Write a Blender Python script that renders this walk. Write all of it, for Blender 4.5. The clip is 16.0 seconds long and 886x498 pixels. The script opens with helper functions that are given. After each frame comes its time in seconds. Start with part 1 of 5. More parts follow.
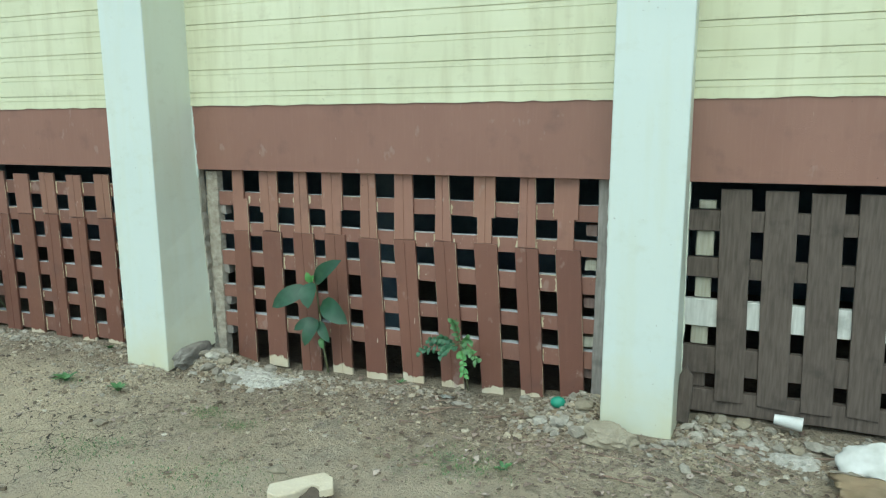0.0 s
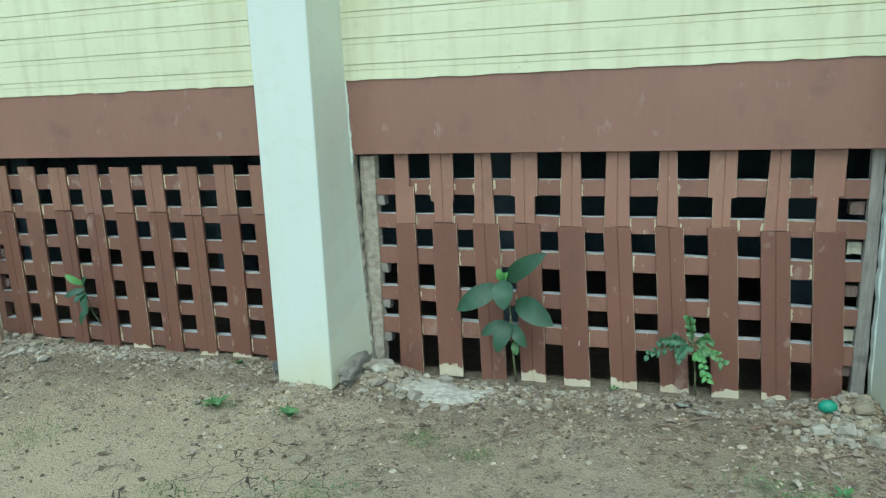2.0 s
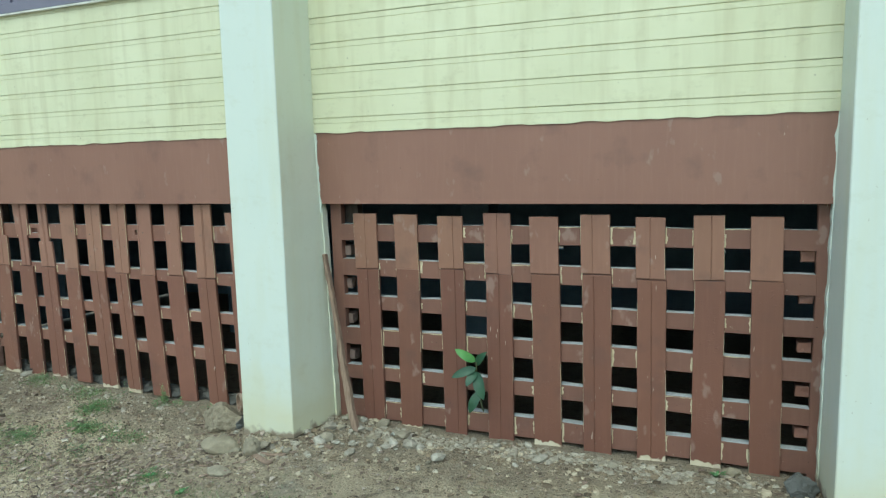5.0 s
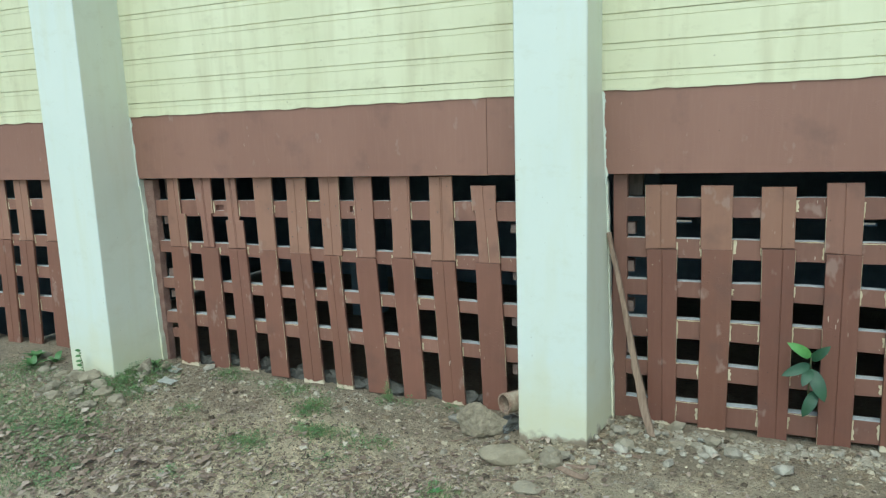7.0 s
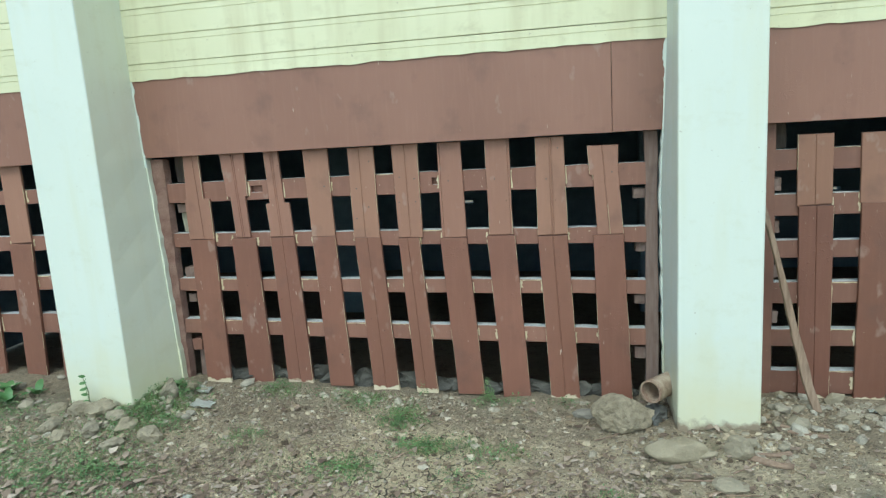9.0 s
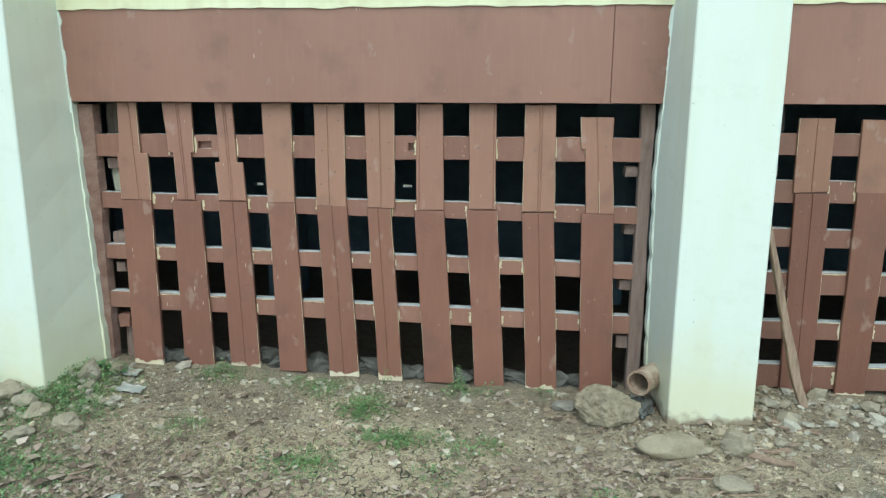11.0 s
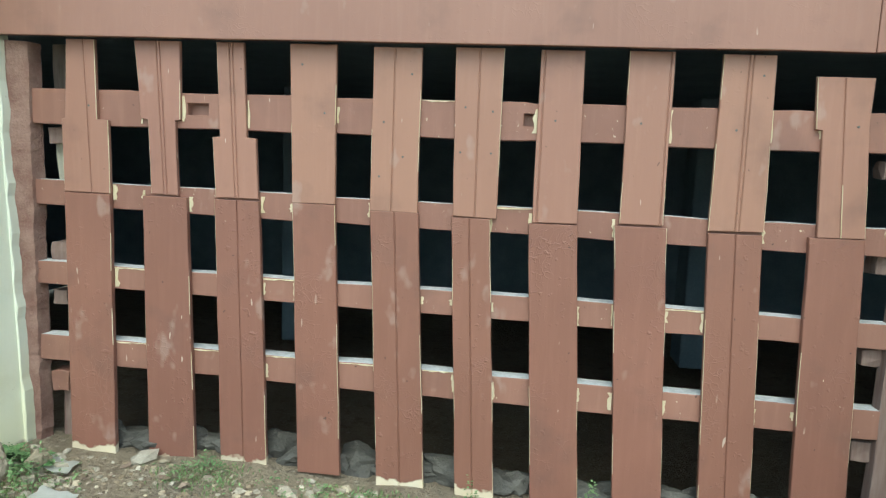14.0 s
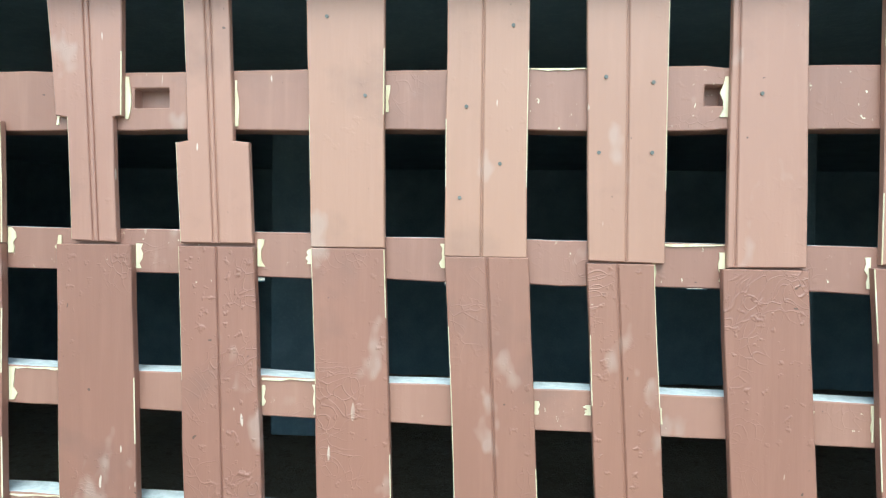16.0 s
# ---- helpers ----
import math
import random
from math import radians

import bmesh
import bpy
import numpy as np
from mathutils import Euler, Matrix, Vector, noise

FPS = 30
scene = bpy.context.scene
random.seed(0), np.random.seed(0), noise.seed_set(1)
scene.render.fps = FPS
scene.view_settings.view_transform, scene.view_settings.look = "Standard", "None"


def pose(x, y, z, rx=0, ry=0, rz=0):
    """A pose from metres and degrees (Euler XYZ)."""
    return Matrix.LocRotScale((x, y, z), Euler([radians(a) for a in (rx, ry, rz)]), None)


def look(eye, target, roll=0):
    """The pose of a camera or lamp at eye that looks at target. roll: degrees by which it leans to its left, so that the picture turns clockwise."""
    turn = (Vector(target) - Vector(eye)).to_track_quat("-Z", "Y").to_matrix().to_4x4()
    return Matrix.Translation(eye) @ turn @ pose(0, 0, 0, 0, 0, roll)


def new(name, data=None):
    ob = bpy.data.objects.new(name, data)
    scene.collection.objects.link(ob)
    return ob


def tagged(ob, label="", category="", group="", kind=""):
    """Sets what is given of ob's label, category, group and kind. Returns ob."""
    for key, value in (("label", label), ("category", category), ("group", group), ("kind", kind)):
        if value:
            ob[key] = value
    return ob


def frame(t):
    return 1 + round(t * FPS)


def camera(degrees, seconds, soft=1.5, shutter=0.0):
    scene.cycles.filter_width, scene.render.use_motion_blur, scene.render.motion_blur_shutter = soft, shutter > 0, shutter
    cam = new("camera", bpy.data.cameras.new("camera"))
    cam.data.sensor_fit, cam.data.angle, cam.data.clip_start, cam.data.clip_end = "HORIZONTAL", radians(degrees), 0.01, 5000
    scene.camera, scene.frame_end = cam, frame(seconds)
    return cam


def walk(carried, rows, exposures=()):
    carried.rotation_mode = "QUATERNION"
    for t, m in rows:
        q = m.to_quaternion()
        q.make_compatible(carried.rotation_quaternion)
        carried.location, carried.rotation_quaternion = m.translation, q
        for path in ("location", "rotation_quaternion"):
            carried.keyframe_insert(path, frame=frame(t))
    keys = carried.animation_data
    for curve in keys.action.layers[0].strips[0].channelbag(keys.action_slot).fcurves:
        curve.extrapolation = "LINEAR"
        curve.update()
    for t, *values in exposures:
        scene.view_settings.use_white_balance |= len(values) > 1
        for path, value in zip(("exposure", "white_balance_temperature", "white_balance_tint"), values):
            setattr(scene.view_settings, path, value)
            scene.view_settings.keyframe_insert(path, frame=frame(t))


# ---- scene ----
cam = camera(66.0, 16.0, soft=1.25)
PATH = [
    (0, (3.263, -3.727, 1.578), (2.554, -1.890, 1.227), -0.1),
    (0.5, (2.905, -3.788, 1.565), (2.207, -1.952, 1.193), -1.1),
    (1, (2.573, -3.719, 1.551), (1.929, -1.867, 1.157), -0.8),
    (1.5, (2.190, -3.676, 1.539), (1.573, -1.813, 1.149), -0.9),
    (2, (1.792, -3.648, 1.553), (1.177, -1.789, 1.147), -1.9),
    (2.4, (1.463, -3.598, 1.571), (0.774, -1.753, 1.223), -2.1),
    (2.5, (1.351, -3.591, 1.575), (0.642, -1.752, 1.237), -2.0),
    (3, (0.925, -3.583, 1.547), (0.208, -1.742, 1.233), -1.0),
    (3.5, (0.506, -3.557, 1.532), (-0.174, -1.695, 1.272), -1.3),
    (3.6, (0.420, -3.562, 1.528), (-0.257, -1.696, 1.285), -1.5),
    (4, (0.044, -3.536, 1.519), (-0.646, -1.675, 1.269), -1.3),
    (4.5, (-0.414, -3.574, 1.523), (-1.104, -1.717, 1.244), -1.6),
    (4.7, (-0.605, -3.540, 1.525), (-1.294, -1.686, 1.233), -1.5),
    (4.8, (-0.695, -3.522, 1.524), (-1.397, -1.671, 1.236), -1.1),
    (5, (-0.846, -3.529, 1.519), (-1.589, -1.689, 1.274), -1.3),
    (5.2, (-1.031, -3.522, 1.528), (-1.807, -1.693, 1.295), -1.5),
    (7.3, (-2.748, -3.585, 1.500), (-3.482, -1.754, 1.168), -1.8),
    (7.5, (-2.911, -3.570, 1.475), (-3.610, -1.726, 1.142), -1.7),
    (8, (-3.238, -3.520, 1.431), (-3.870, -1.650, 1.112), -1.5),
    (8.5, (-3.548, -3.498, 1.398), (-4.076, -1.599, 1.060), -2.6),
    (9, (-3.805, -3.403, 1.381), (-4.231, -1.481, 1.026), -3.5),
    (9.5, (-3.969, -3.353, 1.367), (-4.247, -1.410, 0.982), -3.0),
    (9.7, (-4.082, -3.338, 1.375), (-4.304, -1.394, 0.965), -3.2),
    (11.8, (-4.167, -3.082, 1.178), (-4.359, -1.126, 0.812), 1.1),
    (12, (-4.178, -3.083, 1.186), (-4.374, -1.128, 0.813), 0.9),
    (12.5, (-4.223, -3.090, 1.183), (-4.467, -1.142, 0.799), -0.1),
    (13, (-4.328, -2.833, 1.155), (-4.581, -0.891, 0.747), 0.4),
    (13.5, (-4.471, -2.420, 1.110), (-4.696, -0.473, 0.715), 1.3),
    (14, (-4.605, -1.965, 0.97), (-4.825, 0.008, 0.717), 2.3),
    (14.5, (-4.692, -1.932, 0.930), (-4.917, 0.048, 0.756), 3.1),
    (15, (-4.800, -1.622, 0.905), (-5.003, 0.36, 0.767), 2.6),
    (15.5, (-4.887, -1.295, 0.870), (-5.058, 0.693, 0.763), 1.5),
    (16, (-4.955, -1.155, 0.862), (-5.126, 0.837, 0.808), 0.7),
]
walk(cam, [(t, look(eye, target, roll)) for t, eye, target, roll in PATH],
     exposures=[(0, 0.1, 5180, -15.0), (0.5, 0.05, 5130, -15.5), (1.5, 0.07, 5080, -17.0), (2, 0.1, 4980, -18.0), (2.5, 0.15, 5100, -14.5), (3, 0.17, 5200, -14.5), (4, 0.1, 5120, -17.5), (5, 0.08, 5180, -15.5), (7.5, 0.15, 5200, -12.5), (8, 0.13, 4920, -17.5), (8.5, 0.19, 5180, -12.5), (9, 0.26, 5250, -12.0), (12, 0.42, 5280, -12.5), (13, 0.49, 5320, -12.0), (14, 0.75, 5480, -9.5), (15, 1.1, 5300, -9.0), (16, 1.41, 4950, -14.5)])

# ---- light: bright overcast sky, broad soft sun in front of the facade ----
world = bpy.data.worlds.new("sky")
world.use_nodes = True
scene.world = world
wn = world.node_tree
wn.nodes.clear()
sky = wn.nodes.new("ShaderNodeTexSky")
sky.sky_type = "NISHITA"
sky.sun_disc = False
sky.sun_elevation, sky.sun_rotation = radians(54), radians(178)
sky.air_density, sky.dust_density, sky.ozone_density = 1.0, 6.0, 1.0
bg = wn.nodes.new("ShaderNodeBackground")
bg.inputs["Strength"].default_value = 0.15
wo = wn.nodes.new("ShaderNodeOutputWorld")
wn.links.new(sky.outputs[0], bg.inputs[0])
wn.links.new(bg.outputs[0], wo.inputs[0])
sun = new("sun", bpy.data.lights.new("sun", "SUN"))
sun.data.energy, sun.data.angle, sun.data.color = 0.88, radians(120), (1.0, 0.96, 0.9)
sun.matrix_world = look((0.2, -6.0, 8.2), (0.0, 0.0, 0.0))


# ---- materials ----
class Nodes:
    """A small builder for node materials, textured by place in the world."""

    def __init__(self, name, rough=0.6, metal=0.0):
        self.mat = bpy.data.materials.new(name)
        self.mat.use_nodes = True
        self.tree = self.mat.node_tree
        self.bsdf = self.tree.nodes["Principled BSDF"]
        self.bsdf.inputs["Roughness"].default_value = rough
        self.bsdf.inputs["Metallic"].default_value = metal
        self.place = self.tree.nodes.new("ShaderNodeNewGeometry").outputs["Position"]

    def put(self, value, socket):
        if isinstance(value, (int, float)):
            socket.default_value = value
        elif isinstance(value, tuple):
            socket.default_value = (*value, 1.0) if len(value) == 3 and len(socket.default_value) == 4 else value
        else:
            self.tree.links.new(value, socket)

    def scaled(self, scale, source=None):
        n = self.tree.nodes.new("ShaderNodeMapping")
        self.put(source or self.place, n.inputs["Vector"])
        n.inputs["Scale"].default_value = scale
        return n.outputs[0]

    def noise(self, scale, detail=4.0, stretch=(1, 1, 1), rough=0.55, source=None):
        n = self.tree.nodes.new("ShaderNodeTexNoise")
        self.put(self.scaled(stretch, source), n.inputs["Vector"])
        n.inputs["Scale"].default_value, n.inputs["Detail"].default_value, n.inputs["Roughness"].default_value = scale, detail, rough
        return n.outputs["Fac"]

    def voronoi(self, scale, feature="F1", stretch=(1, 1, 1), warp=0.0):
        n = self.tree.nodes.new("ShaderNodeTexVoronoi")
        n.feature = feature
        vec = self.scaled(stretch)
        if warp:
            w = self.tree.nodes.new("ShaderNodeTexNoise")
            w.inputs["Scale"].default_value = 6.0
            self.put(self.place, w.inputs["Vector"])
            m = self.tree.nodes.new("ShaderNodeVectorMath")
            m.operation = "MULTIPLY_ADD"
            self.put(w.outputs["Color"], m.inputs[0])
            m.inputs[1].default_value = (warp, warp, warp)
            self.put(vec, m.inputs[2])
            vec = m.outputs[0]
        self.put(vec, n.inputs["Vector"])
        n.inputs["Scale"].default_value = scale
        return n.outputs["Distance"]

    def ramp(self, fac, low, high):
        n = self.tree.nodes.new("ShaderNodeMapRange")
        n.inputs["From Min"].default_value, n.inputs["From Max"].default_value = low, high
        self.put(fac, n.inputs["Value"])
        return n.outputs[0]

    def math(self, op, a, b):
        n = self.tree.nodes.new("ShaderNodeMath")
        n.operation = op
        self.put(a, n.inputs[0])
        self.put(b, n.inputs[1])
        return n.outputs[0]

    def mix(self, fac, a, b):
        n = self.tree.nodes.new("ShaderNodeMix")
        n.data_type = "RGBA"
        self.put(fac, n.inputs[0])
        self.put(a, n.inputs[6])
        self.put(b, n.inputs[7])
        return n.outputs[2]

    def random(self):
        return self.tree.nodes.new("ShaderNodeObjectInfo").outputs["Random"]

    def island(self):
        return self.tree.nodes.new("ShaderNodeNewGeometry").outputs["Random Per Island"]

    def near(self, x, y, radius):
        """1 at a place of the plan, falling to 0 at the radius."""
        n = self.tree.nodes.new("ShaderNodeVectorMath")
        n.operation = "MULTIPLY_ADD"
        self.put(self.place, n.inputs[0])
        n.inputs[1].default_value = (1 / radius, 1 / radius, 0)
        n.inputs[2].default_value = (-x / radius, -y / radius, 0)
        d = self.tree.nodes.new("ShaderNodeVectorMath")
        d.operation = "LENGTH"
        self.put(n.outputs[0], d.inputs[0])
        return self.ramp(d.outputs["Value"], 1.0, 0.3)

    def own(self):
        return self.tree.nodes.new("ShaderNodeTexCoord").outputs["Generated"]

    def height(self, vec):
        n = self.tree.nodes.new("ShaderNodeSeparateXYZ")
        self.put(vec, n.inputs[0])
        return n.outputs[2]

    def done(self, colour, bump=None, strength=0.3, distance=0.004, rough=None):
        self.put(colour, self.bsdf.inputs["Base Color"])
        if rough is not None:
            self.put(rough, self.bsdf.inputs["Roughness"])
        if bump is not None:
            n = self.tree.nodes.new("ShaderNodeBump")
            n.inputs["Strength"].default_value, n.inputs["Distance"].default_value = strength, distance
            self.put(bump, n.inputs["Height"])
            self.put(n.outputs[0], self.bsdf.inputs["Normal"])
        return self.mat


def brown_paint(name, dark, light, bare_end=0.0, chips=0.62, rough=0.42, grain=1.0, tan=0.0, wrinkled=-0.2):
    m = Nodes(name, rough)
    tone = m.noise(2.2, 5, (1, 1, 0.6))
    c = m.mix(m.ramp(tone, 0.3, 0.7), dark, light)
    streak = m.noise(9.0, 4, (6, 6, 0.5))
    c = m.mix(m.math("MULTIPLY", m.ramp(streak, 0.5, 0.75), 0.22), c, (light[0] * 1.25, light[1] * 1.35, light[2] * 1.4))
    c = m.mix(m.math("MULTIPLY", m.random(), 0.3), c, (dark[0] * 0.85, dark[1] * 0.8, dark[2] * 0.85))
    if tan:
        c = m.mix(m.math("MULTIPLY", m.math("FRACT", m.math("MULTIPLY", m.random(), 13.7), 0.0), tan), c, (light[0] * 1.02, light[1] * 1.12, light[2] * 0.95))
    grime = m.noise(5.0, 6)
    c = m.mix(m.math("MULTIPLY", m.ramp(grime, 0.56, 0.72), 0.35), c, (0.1, 0.06, 0.05))
    flake = m.noise(62.0, 4, (1.3, 1, 0.9), 0.65)
    where = m.noise(4.5, 2)
    chip = m.math("MULTIPLY", m.ramp(flake, chips + 0.07, chips + 0.09), m.ramp(where, 0.47, 0.6))
    if bare_end:
        edge = m.math("ADD", m.height(m.own()), m.math("MULTIPLY", m.math("SUBTRACT", m.noise(13.0, 3), 0.5), 0.13))
        bare = m.ramp(edge, bare_end, bare_end - 0.008)
        bare = m.math("MULTIPLY", bare, m.ramp(m.math("FRACT", m.math("MULTIPLY", m.random(), 7.31), 0.0), 0.48, 0.5))
        chip = m.math("MAXIMUM", chip, bare)
    c = m.mix(chip, c, m.mix(m.noise(12.0, 2), (0.52, 0.42, 0.26), (0.66, 0.62, 0.5)))
    scratch = m.math("MULTIPLY", m.ramp(m.noise(26.0, 1, (2.6, 2.6, 0.55)), 0.75, 0.765), m.ramp(m.noise(2.6, 2), 0.52, 0.58))
    c = m.mix(m.math("MULTIPLY", scratch, 0.7), c, (0.55, 0.46, 0.38))
    pit = m.ramp(m.noise(60.0, 1), 0.79, 0.81)
    c = m.mix(m.math("MULTIPLY", pit, 0.75), c, (0.045, 0.028, 0.022))
    smear = m.math("MULTIPLY", m.ramp(m.noise(7.5, 3, (1.3, 1, 0.8)), 0.64, 0.7), 0.4)
    c = m.mix(smear, c, (0.36, 0.27, 0.23))
    wrinkle = m.ramp(m.voronoi(28.0, "DISTANCE_TO_EDGE", (1, 1, 0.6), 0.5), 0.06, 0.0)
    blister = m.math("ADD", m.math("MULTIPLY", m.ramp(m.noise(55.0, 2), 0.62, 0.75), 1.0 if wrinkled > 0 else 0.25), m.math("MULTIPLY", m.math("MULTIPLY", wrinkle, m.ramp(m.noise(6.0, 2), 0.5, 0.6)), 0.45 + wrinkled))
    relief = m.math("ADD", m.math("MULTIPLY", streak, 0.5 * grain), m.math("MULTIPLY", blister, m.ramp(where, 0.36, 0.6)))
    relief = m.math("SUBTRACT", relief, m.math("MULTIPLY", chip, 0.8))
    return m.done(c, relief, 0.45, 0.0035, m.math("ADD", m.math("MULTIPLY", grime, 0.25), rough - 0.08))


M_PLANK_UP = brown_paint("brown_paint_upper_plank", (0.25, 0.128, 0.093), (0.312, 0.167, 0.121), chips=0.68, tan=0.3, wrinkled=-0.4)
M_PLANK_LOW = brown_paint("brown_paint_lower_plank", (0.17, 0.078, 0.056), (0.228, 0.106, 0.075), bare_end=0.034, chips=0.65, tan=0.2, wrinkled=0.3)
M_PLANK_ENDS = brown_paint("brown_paint_plank_with_bare_end", (0.152, 0.07, 0.05), (0.205, 0.095, 0.067), bare_end=0.075, chips=0.65, tan=0.2, wrinkled=0.3)
M_RAIL = brown_paint("brown_paint_rail", (0.19, 0.093, 0.067), (0.265, 0.138, 0.1), chips=0.6)
M_DARKER_UP = brown_paint("dark_brown_paint_upper_plank", (0.2, 0.1, 0.071), (0.258, 0.134, 0.095), chips=0.68, tan=0.35, wrinkled=-0.4)
M_DARKER_LOW = brown_paint("dark_brown_paint_lower_plank", (0.138, 0.062, 0.043), (0.185, 0.084, 0.058), bare_end=0.04, chips=0.66, tan=0.2, wrinkled=0.1)
M_DARKER_RAIL = brown_paint("dark_brown_paint_rail", (0.155, 0.076, 0.054), (0.215, 0.11, 0.079), chips=0.62)
M_BAND = brown_paint("brown_paint_band", (0.23, 0.121, 0.088), (0.275, 0.149, 0.109), chips=0.74, rough=0.4, grain=0.4)


def plain_wood(name, dark, light, rough=0.8):
    m = Nodes(name, rough)
    grain = m.noise(14.0, 6, (5, 5, 0.5))
    c = m.mix(m.ramp(grain, 0.3, 0.7), dark, light)
    c = m.mix(m.math("MULTIPLY", m.random(), 0.35), c, dark)
    stain = m.noise(7.0, 5)
    c = m.mix(m.math("MULTIPLY", m.ramp(stain, 0.55, 0.7), 0.5), c, (dark[0] * 0.5, dark[1] * 0.5, dark[2] * 0.5))
    return m.done(c, grain, 0.4, 0.003)


M_GREYWOOD = plain_wood("weathered_grey_wood", (0.07, 0.055, 0.043), (0.145, 0.116, 0.094))
# dusty bare wood of the rail tops, paled bluish with the sky's reflection
M_DUSTYSHEEN = plain_wood("dusty_pale_skylit_wood", (0.36, 0.375, 0.38), (0.56, 0.58, 0.59))
M_BROWNGREY = plain_wood("faded_brown_grey_wood", (0.16, 0.105, 0.085), (0.25, 0.19, 0.165))
M_PALEWOOD = plain_wood("pale_weathered_wood", (0.21, 0.19, 0.165), (0.34, 0.31, 0.28))
M_PALEBLOCK = plain_wood("bleached_wood_block", (0.34, 0.32, 0.24), (0.5, 0.49, 0.4))
M_WHITEWASH = plain_wood("whitewashed_wood", (0.45, 0.45, 0.4), (0.62, 0.62, 0.57))
M_STICK = plain_wood("dry_brown_stick", (0.17, 0.115, 0.08), (0.32, 0.235, 0.17))
M_CREAM = plain_wood("cream_undercoat", (0.48, 0.4, 0.24), (0.68, 0.62, 0.46))


def wall_paint(name, base, other, stain, dirt_low=False, run=0.4):
    m = Nodes(name, 0.5)
    c = m.mix(m.ramp(m.noise(1.6, 5, (1, 1, 0.7)), 0.3, 0.7), base, other)
    runs = m.noise(3.5, 5, (3, 3, 0.35))
    c = m.mix(m.math("MULTIPLY", m.ramp(runs, 0.48, 0.72), run), c, stain)
    blot = m.noise(7.0, 6, (1, 1, 1.6), 0.7)
    c = m.mix(m.math("MULTIPLY", m.ramp(blot, 0.55, 0.72), run * 0.7), c, (stain[0] * 0.85, stain[1] * 0.85, stain[2] * 0.85))
    spots = m.ramp(m.noise(45.0, 2), 0.74, 0.78)
    c = m.mix(m.math("MULTIPLY", spots, 0.5), c, (0.25, 0.22, 0.16))
    if dirt_low:
        low = m.math("ADD", m.height(m.place), m.math("MULTIPLY", m.noise(5.0, 4), 0.55))
        c = m.mix(m.math("MULTIPLY", m.ramp(low, 0.7, 0.22), 0.65), c, (0.62, 0.58, 0.35))
        mud = m.math("ADD", m.height(m.place), m.math("MULTIPLY", m.noise(14.0, 4), 0.16))
        c = m.mix(m.ramp(mud, 0.085, 0.05), c, (0.27, 0.22, 0.16))
    return m.done(c, m.noise(60.0, 4), 0.12, 0.003)


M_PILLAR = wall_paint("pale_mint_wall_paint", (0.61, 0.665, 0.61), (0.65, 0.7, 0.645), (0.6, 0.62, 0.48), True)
# pillar paint with warm side light mixed into its colour, for +x sides
M_PILLARSIDELIT = wall_paint("creamy_sidelit_mint_paint", (0.67, 0.7, 0.575), (0.7, 0.73, 0.61), (0.62, 0.62, 0.45), True)
M_SIDING = wall_paint("pale_yellow_green_siding_paint", (0.6, 0.6, 0.4), (0.7, 0.7, 0.5), (0.47, 0.44, 0.27), False, 0.5)


def rough_stuff(name, dark, light, scale=9.0, spot=None, rough=0.9, per_island=False, relief=0.6):
    m = Nodes(name, rough)
    n = m.noise(scale, 6)
    c = m.mix(m.ramp(n, 0.3, 0.7), dark, light)
    c = m.mix(m.math("MULTIPLY", m.island() if per_island else m.random(), 0.55), c, spot or dark)
    fine = m.noise(scale * 9, 3)
    c = m.mix(m.math("MULTIPLY", m.ramp(fine, 0.5, 0.8), 0.35), c, (light[0] * 1.25, light[1] * 1.25, light[2] * 1.2))
    return m.done(c, m.math("ADD", n, m.math("MULTIPLY", fine, 0.4)), relief, 0.01)


M_ROCK = rough_stuff("tan_grey_stone", (0.19, 0.16, 0.105), (0.33, 0.285, 0.2), spot=(0.22, 0.2, 0.16), relief=1.0)
M_CHIPS = rough_stuff("broken_mortar_chips", (0.27, 0.235, 0.175), (0.49, 0.45, 0.36), 22.0, spot=(0.15, 0.115, 0.075), per_island=True, relief=0.8)
M_SPILL = rough_stuff("pale_powdery_mortar", (0.33, 0.305, 0.25), (0.56, 0.53, 0.46), 34.0, spot=(0.42, 0.39, 0.32), relief=1.0)
# stone colour lowered to carry the shade behind the planks
M_SHADESTONE = rough_stuff("shade_darkened_stone", (0.05, 0.048, 0.042), (0.12, 0.115, 0.1), 14.0, relief=1.0)
M_CLOD = rough_stuff("crumbly_gritty_clay", (0.15, 0.125, 0.085), (0.36, 0.31, 0.22), 30.0, spot=(0.2, 0.165, 0.11), relief=1.0)
M_TANROCK = rough_stuff("pale_tan_block", (0.24, 0.205, 0.14), (0.42, 0.37, 0.265), 16.0, spot=(0.3, 0.26, 0.19), relief=1.0)
M_RUBBLE = rough_stuff("grey_mortar_rubble", (0.27, 0.245, 0.195), (0.5, 0.465, 0.385), 22.0, spot=(0.17, 0.14, 0.1), relief=1.0)
def gravel_material():
    m = Nodes("mixed_gravel", 0.9)
    k = m.island()
    c = m.mix(m.ramp(k, 0.0, 0.4), (0.075, 0.056, 0.036), (0.22, 0.17, 0.11))
    c = m.mix(m.ramp(k, 0.6, 0.85), c, (0.44, 0.375, 0.265))
    c = m.mix(m.ramp(k, 0.95, 1.0), c, (0.5, 0.45, 0.36))
    return m.done(c, m.noise(120.0, 3), 0.5, 0.004)


